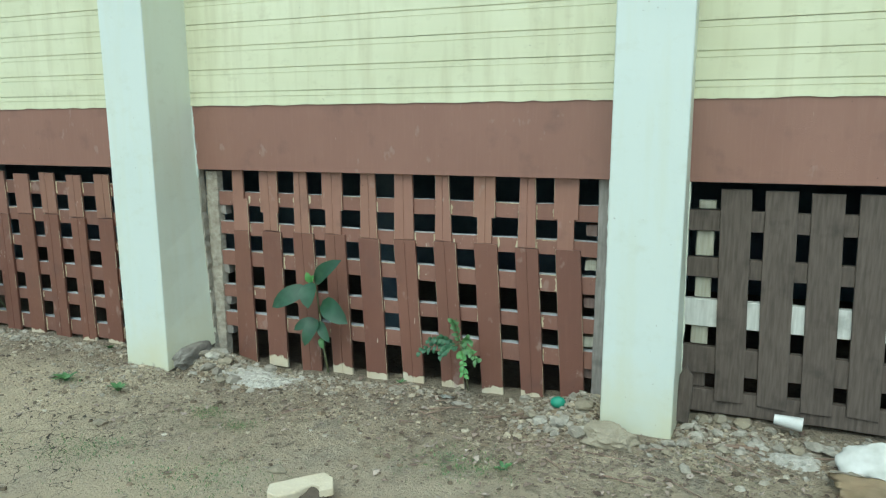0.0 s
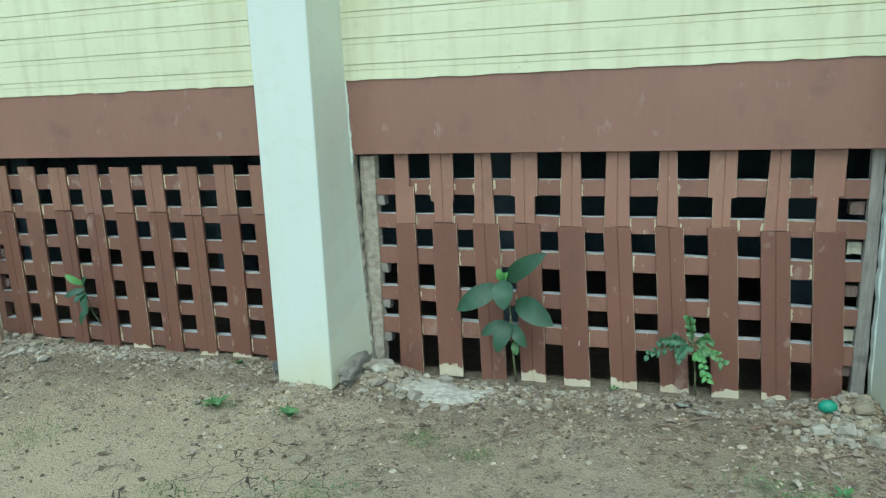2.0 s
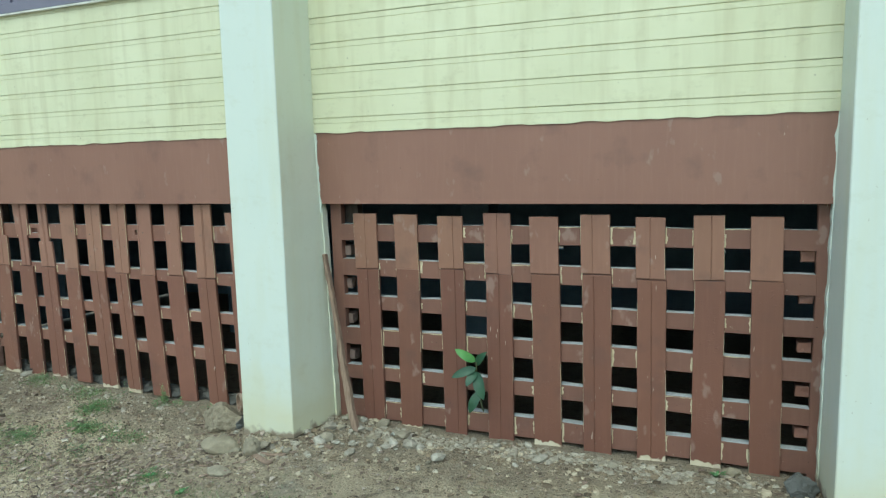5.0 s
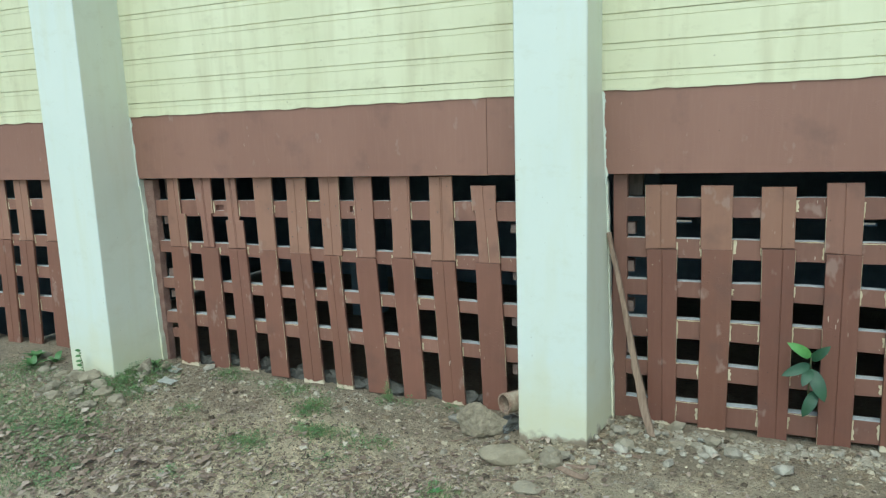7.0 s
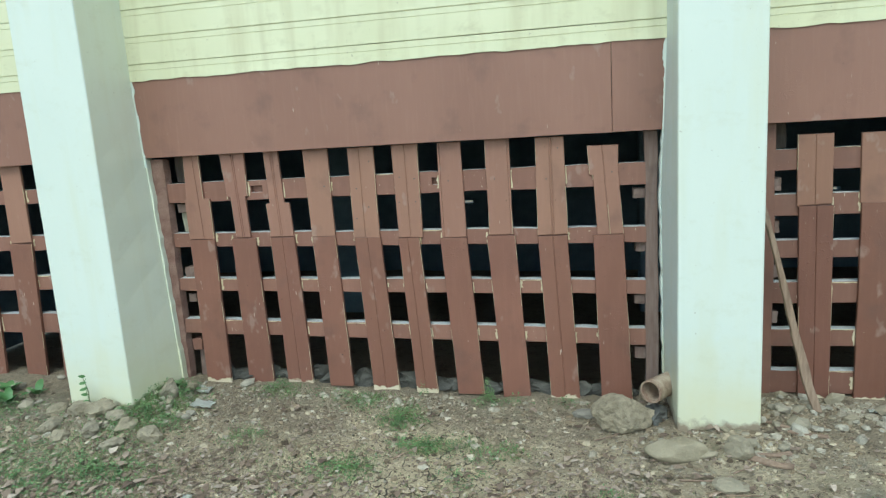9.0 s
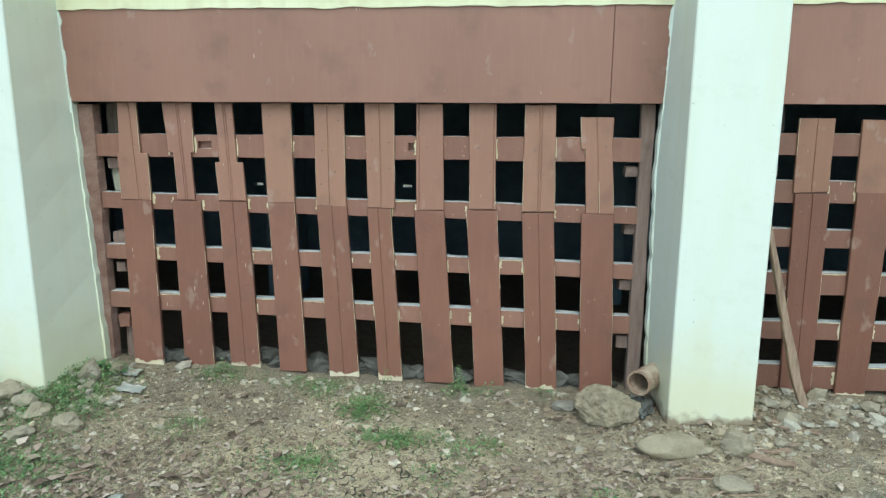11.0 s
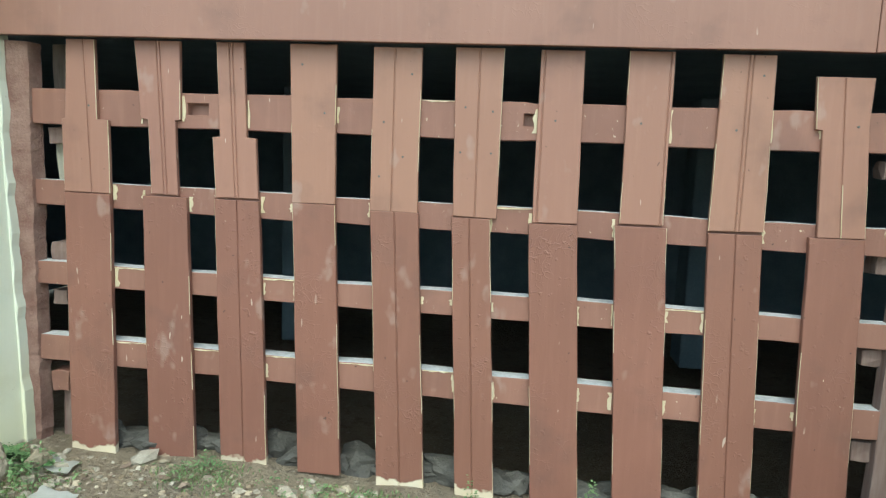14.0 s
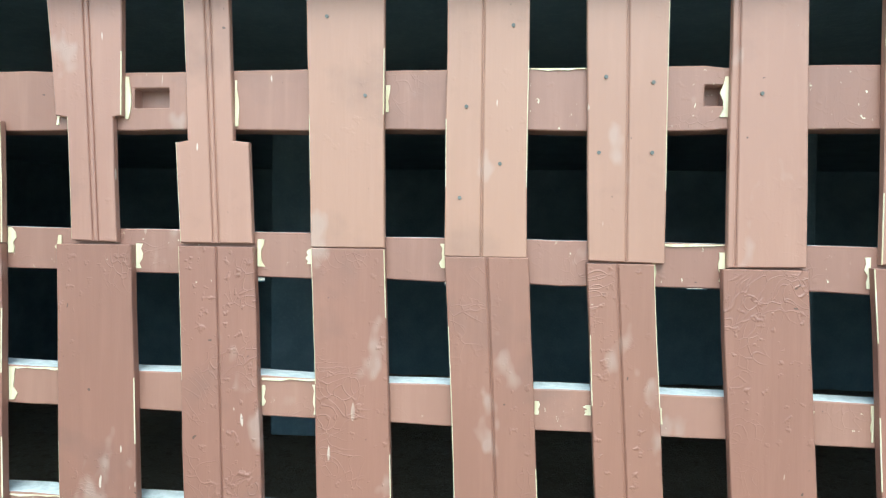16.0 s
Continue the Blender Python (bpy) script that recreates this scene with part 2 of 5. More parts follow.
M_PEBBLE = gravel_material()
M_CONCRETE = rough_stuff("rough_broken_concrete", (0.16, 0.145, 0.12), (0.29, 0.27, 0.23), 12.0)
# bare concrete, tinted blue and lifted to imitate lens veil over the dark holes
M_INSIDE = rough_stuff("blue_veiled_underfloor_concrete", (0.17, 0.24, 0.29), (0.26, 0.35, 0.41), 5.0)
def litter_material():
    m = Nodes("dry_leaf_litter", 0.9)
    k = m.island()
    c = m.mix(m.ramp(k, 0.0, 0.3), (0.08, 0.054, 0.038), (0.2, 0.145, 0.105))
    c = m.mix(m.ramp(k, 0.35, 0.65), c, (0.34, 0.265, 0.205))
    c = m.mix(m.ramp(k, 0.7, 1.0), c, (0.52, 0.44, 0.36))
    c = m.mix(m.math("MULTIPLY", m.noise(60.0, 3), 0.5), c, (0.12, 0.085, 0.06))
    return m.done(c, m.noise(90.0, 2), 0.4, 0.003)


M_LITTER = litter_material()
M_SOILCLOD = rough_stuff("dark_soil", (0.07, 0.055, 0.04), (0.13, 0.1, 0.07), 12.0)
M_CLAY = rough_stuff("rust_stained_clay_pipe", (0.13, 0.05, 0.03), (0.5, 0.44, 0.34), 13.0, spot=(0.3, 0.2, 0.13))
M_TILE = rough_stuff("cream_mortar_tile", (0.5, 0.43, 0.3), (0.62, 0.56, 0.42), 9.0)


def plastic(name, colour, rough=0.45):
    m = Nodes(name, rough)
    c = m.mix(m.ramp(m.noise(9.0, 4), 0.35, 0.7), colour, (colour[0] * 0.72, colour[1] * 0.72, colour[2] * 0.68))
    return m.done(c, m.noise(30.0, 3), 0.2, 0.003)


M_WHITEPLASTIC = plastic("dirty_white_plastic", (0.66, 0.66, 0.62))
M_SACK = plastic("white_woven_sack", (0.66, 0.65, 0.6), 0.6)
M_GREENPLASTIC = plastic("green_plastic", (0.06, 0.3, 0.19))
M_TANBAG = plastic("tan_paper_sheet", (0.55, 0.43, 0.27), 0.8)
M_DARKRAG = plastic("dark_grey_cloth", (0.12, 0.12, 0.115), 0.9)
M_PURPLE = wall_paint("purple_grey_window_paint", (0.16, 0.15, 0.21), (0.2, 0.19, 0.25), (0.13, 0.12, 0.17))


def foliage(name, dark, light):
    m = Nodes(name, 0.5)
    c = m.mix(m.ramp(m.noise(18.0, 3), 0.3, 0.7), dark, light)
    c = m.mix(m.math("MULTIPLY", m.island(), 0.5), c, light)
    c = m.mix(m.math("MULTIPLY", m.ramp(m.noise(9.0, 4), 0.5, 0.7), 0.5), c, (light[0] * 1.5, light[1] * 1.3, light[2] * 1.4))
    m.bsdf.inputs["Transmission Weight"].default_value = 0.0
    m.bsdf.inputs["Subsurface Weight"].default_value = 0.0
    return m.done(c, m.noise(40.0, 2), 0.15, 0.002)


M_LEAF = foliage("dark_green_leaf", (0.013, 0.045, 0.021), (0.027, 0.076, 0.034))
M_LEAFYOUNG = foliage("young_green_leaf", (0.075, 0.2, 0.05), (0.13, 0.3, 0.075))
M_LEAFSMALL = foliage("mid_green_leaf", (0.05, 0.115, 0.035), (0.095, 0.2, 0.06))
M_LEAFMID = foliage("shaded_green_leaf", (0.03, 0.085, 0.04), (0.055, 0.135, 0.06))
M_GRASS = foliage("short_green_grass", (0.075, 0.125, 0.035), (0.16, 0.235, 0.075))
M_CREEP = foliage("bright_creeping_weed_leaf", (0.085, 0.155, 0.055), (0.175, 0.275, 0.105))
M_STEM = plain_wood("green_brown_stem", (0.1, 0.12, 0.05), (0.2, 0.2, 0.1))


def ground_material():
    m = Nodes("dry_cracked_earth", 0.95)
    broad = m.noise(0.9, 5)
    c = m.mix(m.ramp(broad, 0.35, 0.65), (0.4, 0.325, 0.215), (0.57, 0.475, 0.325))
    mid = m.noise(11.0, 9, rough=0.72)
    c = m.mix(m.math("MULTIPLY", m.ramp(mid, 0.52, 0.64), 0.85), c, (0.15, 0.115, 0.075))
    grey = m.ramp(m.noise(1.7, 4), 0.55, 0.68)
    c = m.mix(m.math("MULTIPLY", grey, 0.6), c, (0.3, 0.28, 0.225))
    moss = m.math("MULTIPLY", m.ramp(m.noise(2.6, 5), 0.53, 0.66), m.ramp(m.noise(30.0, 3), 0.45, 0.65))
    c = m.mix(m.math("MULTIPLY", moss, 0.6), c, (0.1, 0.14, 0.05))
    fine = m.noise(70.0, 4, rough=0.7)
    c = m.mix(m.math("MULTIPLY", m.ramp(fine, 0.5, 0.7), 0.45), c, (0.4, 0.345, 0.25))
    speck = m.ramp(m.noise(130.0, 2), 0.66, 0.7)
    c = m.mix(m.math("MULTIPLY", speck, 0.3), c, (0.45, 0.42, 0.35))
    away = m.tree.nodes.new("ShaderNodeSeparateXYZ")
    m.put(m.place, away.inputs[0])
    trodden = m.ramp(m.math("ADD", away.outputs[1], m.math("MULTIPLY", m.math("SUBTRACT", m.noise(1.9, 5), 0.5), 1.6)), -0.95, -1.35)
    c = m.mix(m.math("MULTIPLY", trodden, 0.55), c, (0.66, 0.555, 0.39))
    humus = m.ramp(m.math("ADD", away.outputs[1], m.math("MULTIPLY", m.math("SUBTRACT", m.noise(3.3, 6, rough=0.65), 0.5), 1.5)), -0.62, -0.3)
    c = m.mix(m.math("MULTIPLY", humus, 0.6), c, m.mix(m.noise(24.0, 4), (0.13, 0.098, 0.066), (0.3, 0.245, 0.175)))
    bare = m.math("MAXIMUM", m.near(-0.9, -1.5, 1.7), m.math("MULTIPLY", m.near(1.0, -1.75, 0.8), 0.7))
    bare = m.math("MAXIMUM", bare, m.math("MAXIMUM", m.math("MULTIPLY", m.near(-2.2, -1.9, 1.2), 0.8), m.near(-4.75, -0.95, 0.95)))
    bare = m.ramp(m.math("ADD", bare, m.math("MULTIPLY", m.math("SUBTRACT", m.noise(3.5, 5), 0.5), 1.4)), 0.25, 0.75)
    c = m.mix(m.math("MULTIPLY", bare, 0.74), c, (0.64, 0.53, 0.35))
    crumb_n = m.tree.nodes.new("ShaderNodeTexVoronoi")
    crumb_n.inputs["Scale"].default_value = 62.0
    m.put(m.place, crumb_n.inputs["Vector"])
    pick = m.height(crumb_n.outputs["Color"])
    inside = m.ramp(crumb_n.outputs["Distance"], 0.5, 0.36)
    patchy = m.ramp(m.noise(4.0, 4), 0.38, 0.6)
    pale = m.math("MULTIPLY", m.math("MULTIPLY", m.ramp(pick, 0.72, 0.8), inside), patchy)
    dark = m.math("MULTIPLY", m.math("MULTIPLY", m.ramp(pick, 0.3, 0.22), inside), m.ramp(m.noise(3.1, 4), 0.4, 0.6))
    c = m.mix(m.math("MULTIPLY", pale, 0.4), c, (0.6, 0.53, 0.41))
    c = m.mix(m.math("MULTIPLY", dark, 0.35), c, (0.09, 0.066, 0.046))
    chip_n = m.tree.nodes.new("ShaderNodeTexVoronoi")
    chip_n.inputs["Scale"].default_value = 31.0
    m.put(m.scaled((1, 1.5, 1)), chip_n.inputs["Vector"])
    chip_pick = m.height(chip_n.outputs["Color"])
    chip = m.math("MULTIPLY", m.math("MULTIPLY", m.ramp(chip_pick, 0.8, 0.84), m.ramp(chip_n.outputs["Distance"], 0.46, 0.4)), m.ramp(m.noise(2.3, 4), 0.42, 0.6))
    c = m.mix(m.math("MULTIPLY", chip, 0.7), c, m.mix(m.ramp(chip_pick, 0.85, 1.0), (0.2, 0.14, 0.095), (0.58, 0.5, 0.4)))
    pale = m.math("MAXIMUM", pale, chip)
    gap = m.voronoi(8.5, "DISTANCE_TO_EDGE", (1, 1, 0.2), 0.2)
    parched = m.math("MAXIMUM", m.near(-4.55, -0.82, 0.85), m.math("MULTIPLY", m.near(0.1, -1.35, 1.1), 0.75))
    parched = m.math("MAXIMUM", parched, m.math("MULTIPLY", m.near(-2.9, -1.3, 0.7), 0.6))
    broken = m.ramp(m.math("ADD", m.math("MULTIPLY", m.noise(3.2, 3), 0.7), m.math("MULTIPLY", parched, 0.3)), 0.47, 0.53)
    fissure = m.math("MULTIPLY", m.math("MULTIPLY", m.ramp(m.math("ADD", gap, m.math("MULTIPLY", m.noise(20.0, 3), 0.03)), 0.035, 0.024), broken), m.ramp(parched, 0.05, 0.3))
    c = m.mix(m.math("MULTIPLY", fissure, 0.9), c, (0.03, 0.022, 0.016))
    h = m.math("ADD", m.math("MULTIPLY", mid, 1.2), m.math("MULTIPLY", fine, 0.7))
    h = m.math("ADD", h, m.math("MULTIPLY", m.math("MAXIMUM", pale, dark), 0.25))
    h = m.math("SUBTRACT", h, m.math("MULTIPLY", fissure, 0.9))
    return m.done(c, h, 1.0, 0.045)


M_GROUND = ground_material()


# ---- building tools ----
def base(name, x, y, z, label, category, group="", kind=""):
    ob = new(name)
    ob.empty_display_size = 0.1
    ob.location = (x, y, z)
    return tagged(ob, label, category, group, kind)


def home(ob):
    p = Vector((0, 0, 0))
    while ob:
        p += ob.location
        ob = ob.parent
    return p


def smoothed(me, on):
    me.polygons.foreach_set("use_smooth", [on] * len(me.polygons))


def part(name, bm, material, parent, label="", smooth=False):
    """Links a bmesh, given in world metres, as one mesh under a thing or a part."""
    me = bpy.data.meshes.new(name)
    bmesh.ops.translate(bm, verts=bm.verts, vec=-home(parent))
    bm.to_mesh(me)
    bm.free()
    for mat in material if isinstance(material, (list, tuple)) else [material]:
        me.materials.append(mat)
    smoothed(me, smooth)
    ob = new(name, me)
    ob.parent = parent
    return tagged(ob, label)


def thing(name, bm, material, at, label, category, group="", kind="", smooth=False):
    """A thing of one mesh, given in world metres, with its origin at the given place."""
    me = bpy.data.meshes.new(name)
    bmesh.ops.translate(bm, verts=bm.verts, vec=-Vector(at))
    bm.to_mesh(me)
    bm.free()
    for mat in material if isinstance(material, (list, tuple)) else [material]:
        me.materials.append(mat)
    smoothed(me, smooth)
    ob = new(name, me)
    ob.location = at
    return tagged(ob, label, category, group, kind)


def box(bm, x0, x1, y0, y1, z0, z1):
    vs = [bm.verts.new((x, y, z)) for x in (x0, x1) for y in (y0, y1) for z in (z0, z1)]
    for f in ((0, 1, 3, 2), (4, 6, 7, 5), (0, 4, 5, 1), (2, 3, 7, 6), (0, 2, 6, 4), (1, 5, 7, 3)):
        bm.faces.new([vs[i] for i in f])
    return bm


def slab(bm, outline, y0, y1):
    """A flat piece with the given outline (x, z), from its front y0 to its back y1."""
    front = [bm.verts.new((x, y0, z)) for x, z in outline]
    back = [bm.verts.new((x, y1, z)) for x, z in outline]
    bm.faces.new(front)
    bm.faces.new(back[::-1])
    n = len(outline)
    for i in range(n):
        bm.faces.new([front[(i + 1) % n], front[i], back[i], back[(i + 1) % n]])
    return bm


def finished(bm, width=0.0015, top=None):
    """Right-way normals, worn edges and, if wanted, another material on the faces that look up."""
    bmesh.ops.recalc_face_normals(bm, faces=bm.faces)
    if width:
        edges = [e for e in bm.edges if len(e.link_faces) == 2 and e.calc_face_angle() > 0.6]
        bmesh.ops.bevel(bm, geom=edges, offset=width, segments=1, affect="EDGES", clamp_overlap=True)
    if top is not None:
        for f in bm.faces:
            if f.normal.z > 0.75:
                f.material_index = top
    return bm


rng = random.Random(11)


def wavy(rows, jitter=0.0013, step=0.11):
    """An outline from rows (z, left, right), top first, with slightly uneven sawn edges."""
    left, right = [], []
    for (za, la, ra), (zb, lb, rb) in zip(rows, rows[1:]):
        n = max(1, int(abs(za - zb) / step))
        for i in range(n):
            k = i / n
            z = za + (zb - za) * k
            jz = 0 if i else 1
            left.append((la + (lb - la) * k + rng.uniform(-jitter, jitter), z))
            right.append((ra + (rb - ra) * k + rng.uniform(-jitter, jitter), z))
    z, l, r = rows[-1]
    left.append((l, z + rng.uniform(-0.006, 0.006)))
    right.append((r, z + rng.uniform(-0.006, 0.006)))
    return left, right


def plank(rows, y0, thick, groove=None, twin=False):
    """A board with its front at y0; groove: how far across it a narrow bead groove runs; twin: a second one beside it."""
    bm = bmesh.new()
    left, right = wavy(rows)
    mid = None
    if groove is not None:
        at = [r[1] + (r[2] - r[1]) * groove for r in rows]
        slope = (at[-1] - at[0]) / (rows[-1][0] - rows[0][0])
        mid = [at[0] + slope * (z - rows[0][0]) for _, z in left]
    rings = []
    for k, ((xl, zl), (xr, zr)) in enumerate(zip(left, right)):
        ring = [(xl, y0, zl)]
        if mid:
            g = min(max(mid[k], xl + 0.01), xr - (0.024 if twin else 0.01))
            zg = (zl + zr) / 2
            for o in (0.0, 0.0105) if twin else (0.0,):
                ring += [(g + o - 0.0022, y0, zg), (g + o - 0.001, y0 + 0.004, zg), (g + o + 0.001, y0 + 0.004, zg), (g + o + 0.0022, y0, zg)]
        ring += [(xr, y0, zr), (xr, y0 + thick, zr), (xl, y0 + thick, zl)]
        rings.append([bm.verts.new(p) for p in ring])
    for a, b in zip(rings, rings[1:]):
        for q in range(len(a)):
            bm.faces.new([a[q], a[(q + 1) % len(a)], b[(q + 1) % len(a)], b[q]])
    bm.faces.new(rings[0])
    bm.faces.new(rings[-1][::-1])
    bmesh.ops.recalc_face_normals(bm, faces=bm.faces)
    edges = [e for e in bm.edges if len(e.link_faces) == 2 and e.calc_face_angle() > 1.2 and all(v.co.y < y0 + 0.001 for v in e.verts)]
    bmesh.ops.bevel(bm, geom=edges, offset=0.0016, segments=1, affect="EDGES", clamp_overlap=True)
    for f in bm.faces:
        if f.normal.y < -0.3 and abs(f.normal.x) > 0.3 and f.calc_center_median().y < y0 + 0.0012 and rng.random() < 0.36 and not (mid and abs(f.calc_center_median().x - mid[min(range(len(left)), key=lambda q: abs(left[q][1] - f.calc_center_median().z))]) < (0.018 if twin else 0.008)):
            f.material_index = 1
    return bm


def tube(bm, a, b, r0, r1, segments=24, hollow=0.0):
    a, b = Vector(a), Vector(b)
    q = (b - a).to_track_quat("Z", "Y")
    def ring(p, r):
        return [bm.verts.new(p + q @ Vector((r * math.cos(2 * math.pi * i / segments), r * math.sin(2 * math.pi * i / segments), 0))) for i in range(segments)]
    rings = [ring(a, r0), ring(b, r1)]
    if hollow:
        rings = [ring(a + (b - a) * 0.85, r1 - hollow), ring(a, r0 - hollow), ring(a, r0), ring(b, r1)]
    for s_, t_ in zip(rings, rings[1:]):
        for i in range(segments):
            bm.faces.new([s_[i], s_[(i + 1) % segments], t_[(i + 1) % segments], t_[i]])
    bm.faces.new(rings[-1])
    bm.faces.new(rings[0][::-1])
    bmesh.ops.recalc_face_normals(bm, faces=bm.faces)
    return bm


def ground_z(x, y):
    a = np.interp(x, [-9, -6.5, -5.4, -5, -4.5, -3.8, -3.3, -3, 0, 1.5, 3, 6], [0, -0.005, -0.025, -0.045, -0.06, -0.078, -0.055, -0.04, -0.05, -0.018, 0.005, 0.05])
    b = np.interp(x, [-6, -4, -3, 0, 1.5, 3], [-0.13, -0.13, -0.03, 0, 0.04, 0.04])
    return a + b * np.clip(-y, 0, 2.5)


MOUNDS = [(0.2, -0.12, 0.18, 0.11), (2.72, -0.1, 0.18, 0.1), (-3.62, -0.22, 0.2, 0.04), (-6.2, -0.2, 0.2, 0.05), (3.5, -0.1, 0.3, 0.02),
          (-3.25, -0.42, 0.22, 0.05), (-0.18, -0.4, 0.2, 0.04), (3.0, -0.42, 0.25, 0.03), (-6.44, -0.45, 0.25, 0.04), (-2.9, -0.1, 0.15, 0.04), (0.9, -1.7, 0.5, 0.03), (-0.2, -0.4, 0.2, 0.02)]


def surface(x, y):
    z = float(ground_z(x, y))
    for mx, my, r, h in MOUNDS:
        z += h * math.exp(-((x - mx) ** 2 + (y - my) ** 2) / (r * r))
    if y > 0.18:
        k = min(1.0, (y - 0.18) / 0.15)
        z -= 0.65 * k * k * (3 - 2 * k)
    v = Vector((x, y, 0))
    z += 0.018 * noise.noise(v * 2.1) + 0.01 * noise.noise(v * 6.0) + 0.005 * noise.noise(v * 17.0)
    return z


# ---- ground: one sheet, fine near the wall and coarse far off ----
def spread(inner, outer, step):
    a, b = inner
    near = list(np.arange(a, b + step / 2, step))
    low, high, d = [], [], step
    p = a
    while p > outer[0]:
        d *= 1.35
        p -= d
        low.append(p)
    d, p = step, b
    while p < outer[1]:
        d *= 1.35
        p += d
        high.append(p)
    return low[::-1] + near + high


gx, gy = spread((-8.2, 4.6), (-400, 400), 0.028), spread((-1.9, 0.35), (-400, 400), 0.024)
verts = [(x, y, surface(x, y) if abs(x) < 40 and abs(y) < 40 else float(ground_z(x, y))) for y in gy for x in gx]
nx = len(gx)
faces = [(j * nx + i, j * nx + i + 1, (j + 1) * nx + i + 1, (j + 1) * nx + i) for j in range(len(gy) - 1) for i in range(nx - 1)]
me = bpy.data.meshes.new("ground")
me.from_pydata(verts, [], faces)
me.materials.append(M_GROUND)
smoothed(me, True)
tagged(new("ground", me), "dry cracked brown earth with moss and litter", "ground", kind="structure")

# ---- pillars ----
PILLARS = [(-9.72, -9.37), (-6.642, -6.257), (-3.44, -3.09), (-0.35, 0.0), (2.825, 3.175), (6.0, 6.35)]
FRONT = -0.35


SPLAY = {(1, 1): (0.088, 0.045, 0.012, 0.012), (2, 1): (0.08, 0.048, 0.016, 0.01), (3, 1): (0.11, 0.055, 0.034, 0.027), (4, 1): (0.03, 0.015, 0.006, 0.004),
         (4, -1): (0.035, 0.045, 0.045, 0.03), (2, -1): (0.025, 0.04, 0.01, 0.008), (3, -1): (0.02, 0.012, 0.002, 0.0)}


def splay(n, side, z):
    """How far a pillar's side leans out where it meets the wall."""
    return float(np.interp(z, [0.0, 1.0, 1.74, 4.3], SPLAY.get((n, side), (0.06, 0.03, 0.012, 0.01))))


def pillar(n, x0, x1):
    ob = base("pillar", (x0 + x1) / 2, -0.16, float(ground_z(x0, 0)) - 0.2, "square concrete pillar painted pale mint white, stained at foot", "pillar", "pillars of the building", "structure")
    bm = bmesh.new()
    hs = [-0.01, 0.25, 0.5, 0.75, 1.0, 1.3, 1.5, 1.72, 2.0, 2.4, 2.9, 3.6, 4.3]
    rings = []
    for z in hs:
        wr, wl = splay(n, 1, z) - 0.003, splay(n, -1, z) - 0.003
        c = [(x0, FRONT), (x1, FRONT), (x1 + wr, 0.02), (x0 - wl, 0.02)]
        ring = []
        for i, (x, y) in enumerate(c):
            low = z < 0.1
            ring.append(bm.verts.new((x + rng.uniform(-0.0007, 0.0007), y + rng.uniform(-0.0007, 0.0007), z + (rng.uniform(-0.045, 0.035) if low else 0) - (0.03 if low and i < 2 else 0) + (0.1 if low and n == 3 and i == 2 else 0))))
        rings.append(ring)
    for a, b in zip(rings, rings[1:]):
        for i in range(4):
            bm.faces.new([a[i], a[(i + 1) % 4], b[(i + 1) % 4], b[i]])
    bm.faces.new(rings[-1])
    bm.faces.new(rings[0][::-1])
    bmesh.ops.recalc_face_normals(bm, faces=bm.faces)
    edges = [e for e in bm.edges if abs(e.verts[0].co.z - e.verts[1].co.z) > 0.2]
    bmesh.ops.bevel(bm, geom=edges, offset=0.005, segments=1, affect="EDGES")
    # faces towards +x take the colour with warm light painted in
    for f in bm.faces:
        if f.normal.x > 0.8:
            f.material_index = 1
    part("shaft", bm, [M_PILLAR, M_PILLARSIDELIT], ob)
    bm = bmesh.new()
    box(bm, x0 + 0.012, x1 - 0.012, FRONT + 0.012, 0.1, -0.35, 0.1)
    bmesh.ops.subdivide_edges(bm, edges=bm.edges, cuts=5, use_grid_fill=True)
    for v in bm.verts:
        v.co += Vector((rng.uniform(-1, 1), rng.uniform(-1, 1), 0)) * 0.007
    part("footing", bm, M_CONCRETE, ob, "broken grey concrete foot of the pillar")
    for side in (1, -1):
        x = x1 if side > 0 else x0
        bm = bmesh.new()
        k = 46
        zs = [1.72 - (1.72 + 0.1) * i / k for i in range(k + 1)]
        wd = [splay(n, side, z) + 0.001 + 0.005 * abs(noise.noise(Vector((z * 7, x, 1)))) + rng.uniform(-1, 1) * (0.012 if n == 3 and side > 0 else 0.004) for z in zs]
        inner = [(x - side * 0.01, z) for z in zs]
        outer = [(x + side * w, z) for w, z in zip(wd, zs)]
        slab(bm, inner + outer[::-1], 0.004, 0.06)
        part("mortar_edge", finished(bm, 0.002), M_RUBBLE if n == 3 and side > 0 else M_PILLARSIDELIT if side > 0 else M_PILLAR, ob, "ragged painted mortar against the screen")
    # chipped lip of paint lapping over the band
    for side in ((1, -1) if n in (1, 2, 3) else ()):
        x = x1 if side > 0 else x0
        bm = bmesh.new()
        k = 30
        zs = [1.25 + 0.47 * i / k for i in range(k + 1)]
        inner = [(x + side * (splay(n, side, z) - 0.012), z) for z in zs]
        outer = [(x + side * (splay(n, side, z) + 0.001 + max(0.0, 0.016 * noise.noise(Vector((z * 11, x, 6))) + rng.uniform(-0.003, 0.006))), z) for z in zs]
        slab(bm, outer + inner[::-1], -0.005, 0.003)
        part("paint_lip", finished(bm, 0.0), M_PILLAR, ob, "chipped pale paint lapping over the brown board")
    return ob


for i, (a, b) in enumerate(PILLARS):
    pillar(i, a, b)

# ---- upper wall: grooved siding boards and brown band, bay by bay ----
BAYS = [(b[1], a[0]) for b, a in zip(PILLARS, PILLARS[1:])]
WINDOW_Z = 2.65


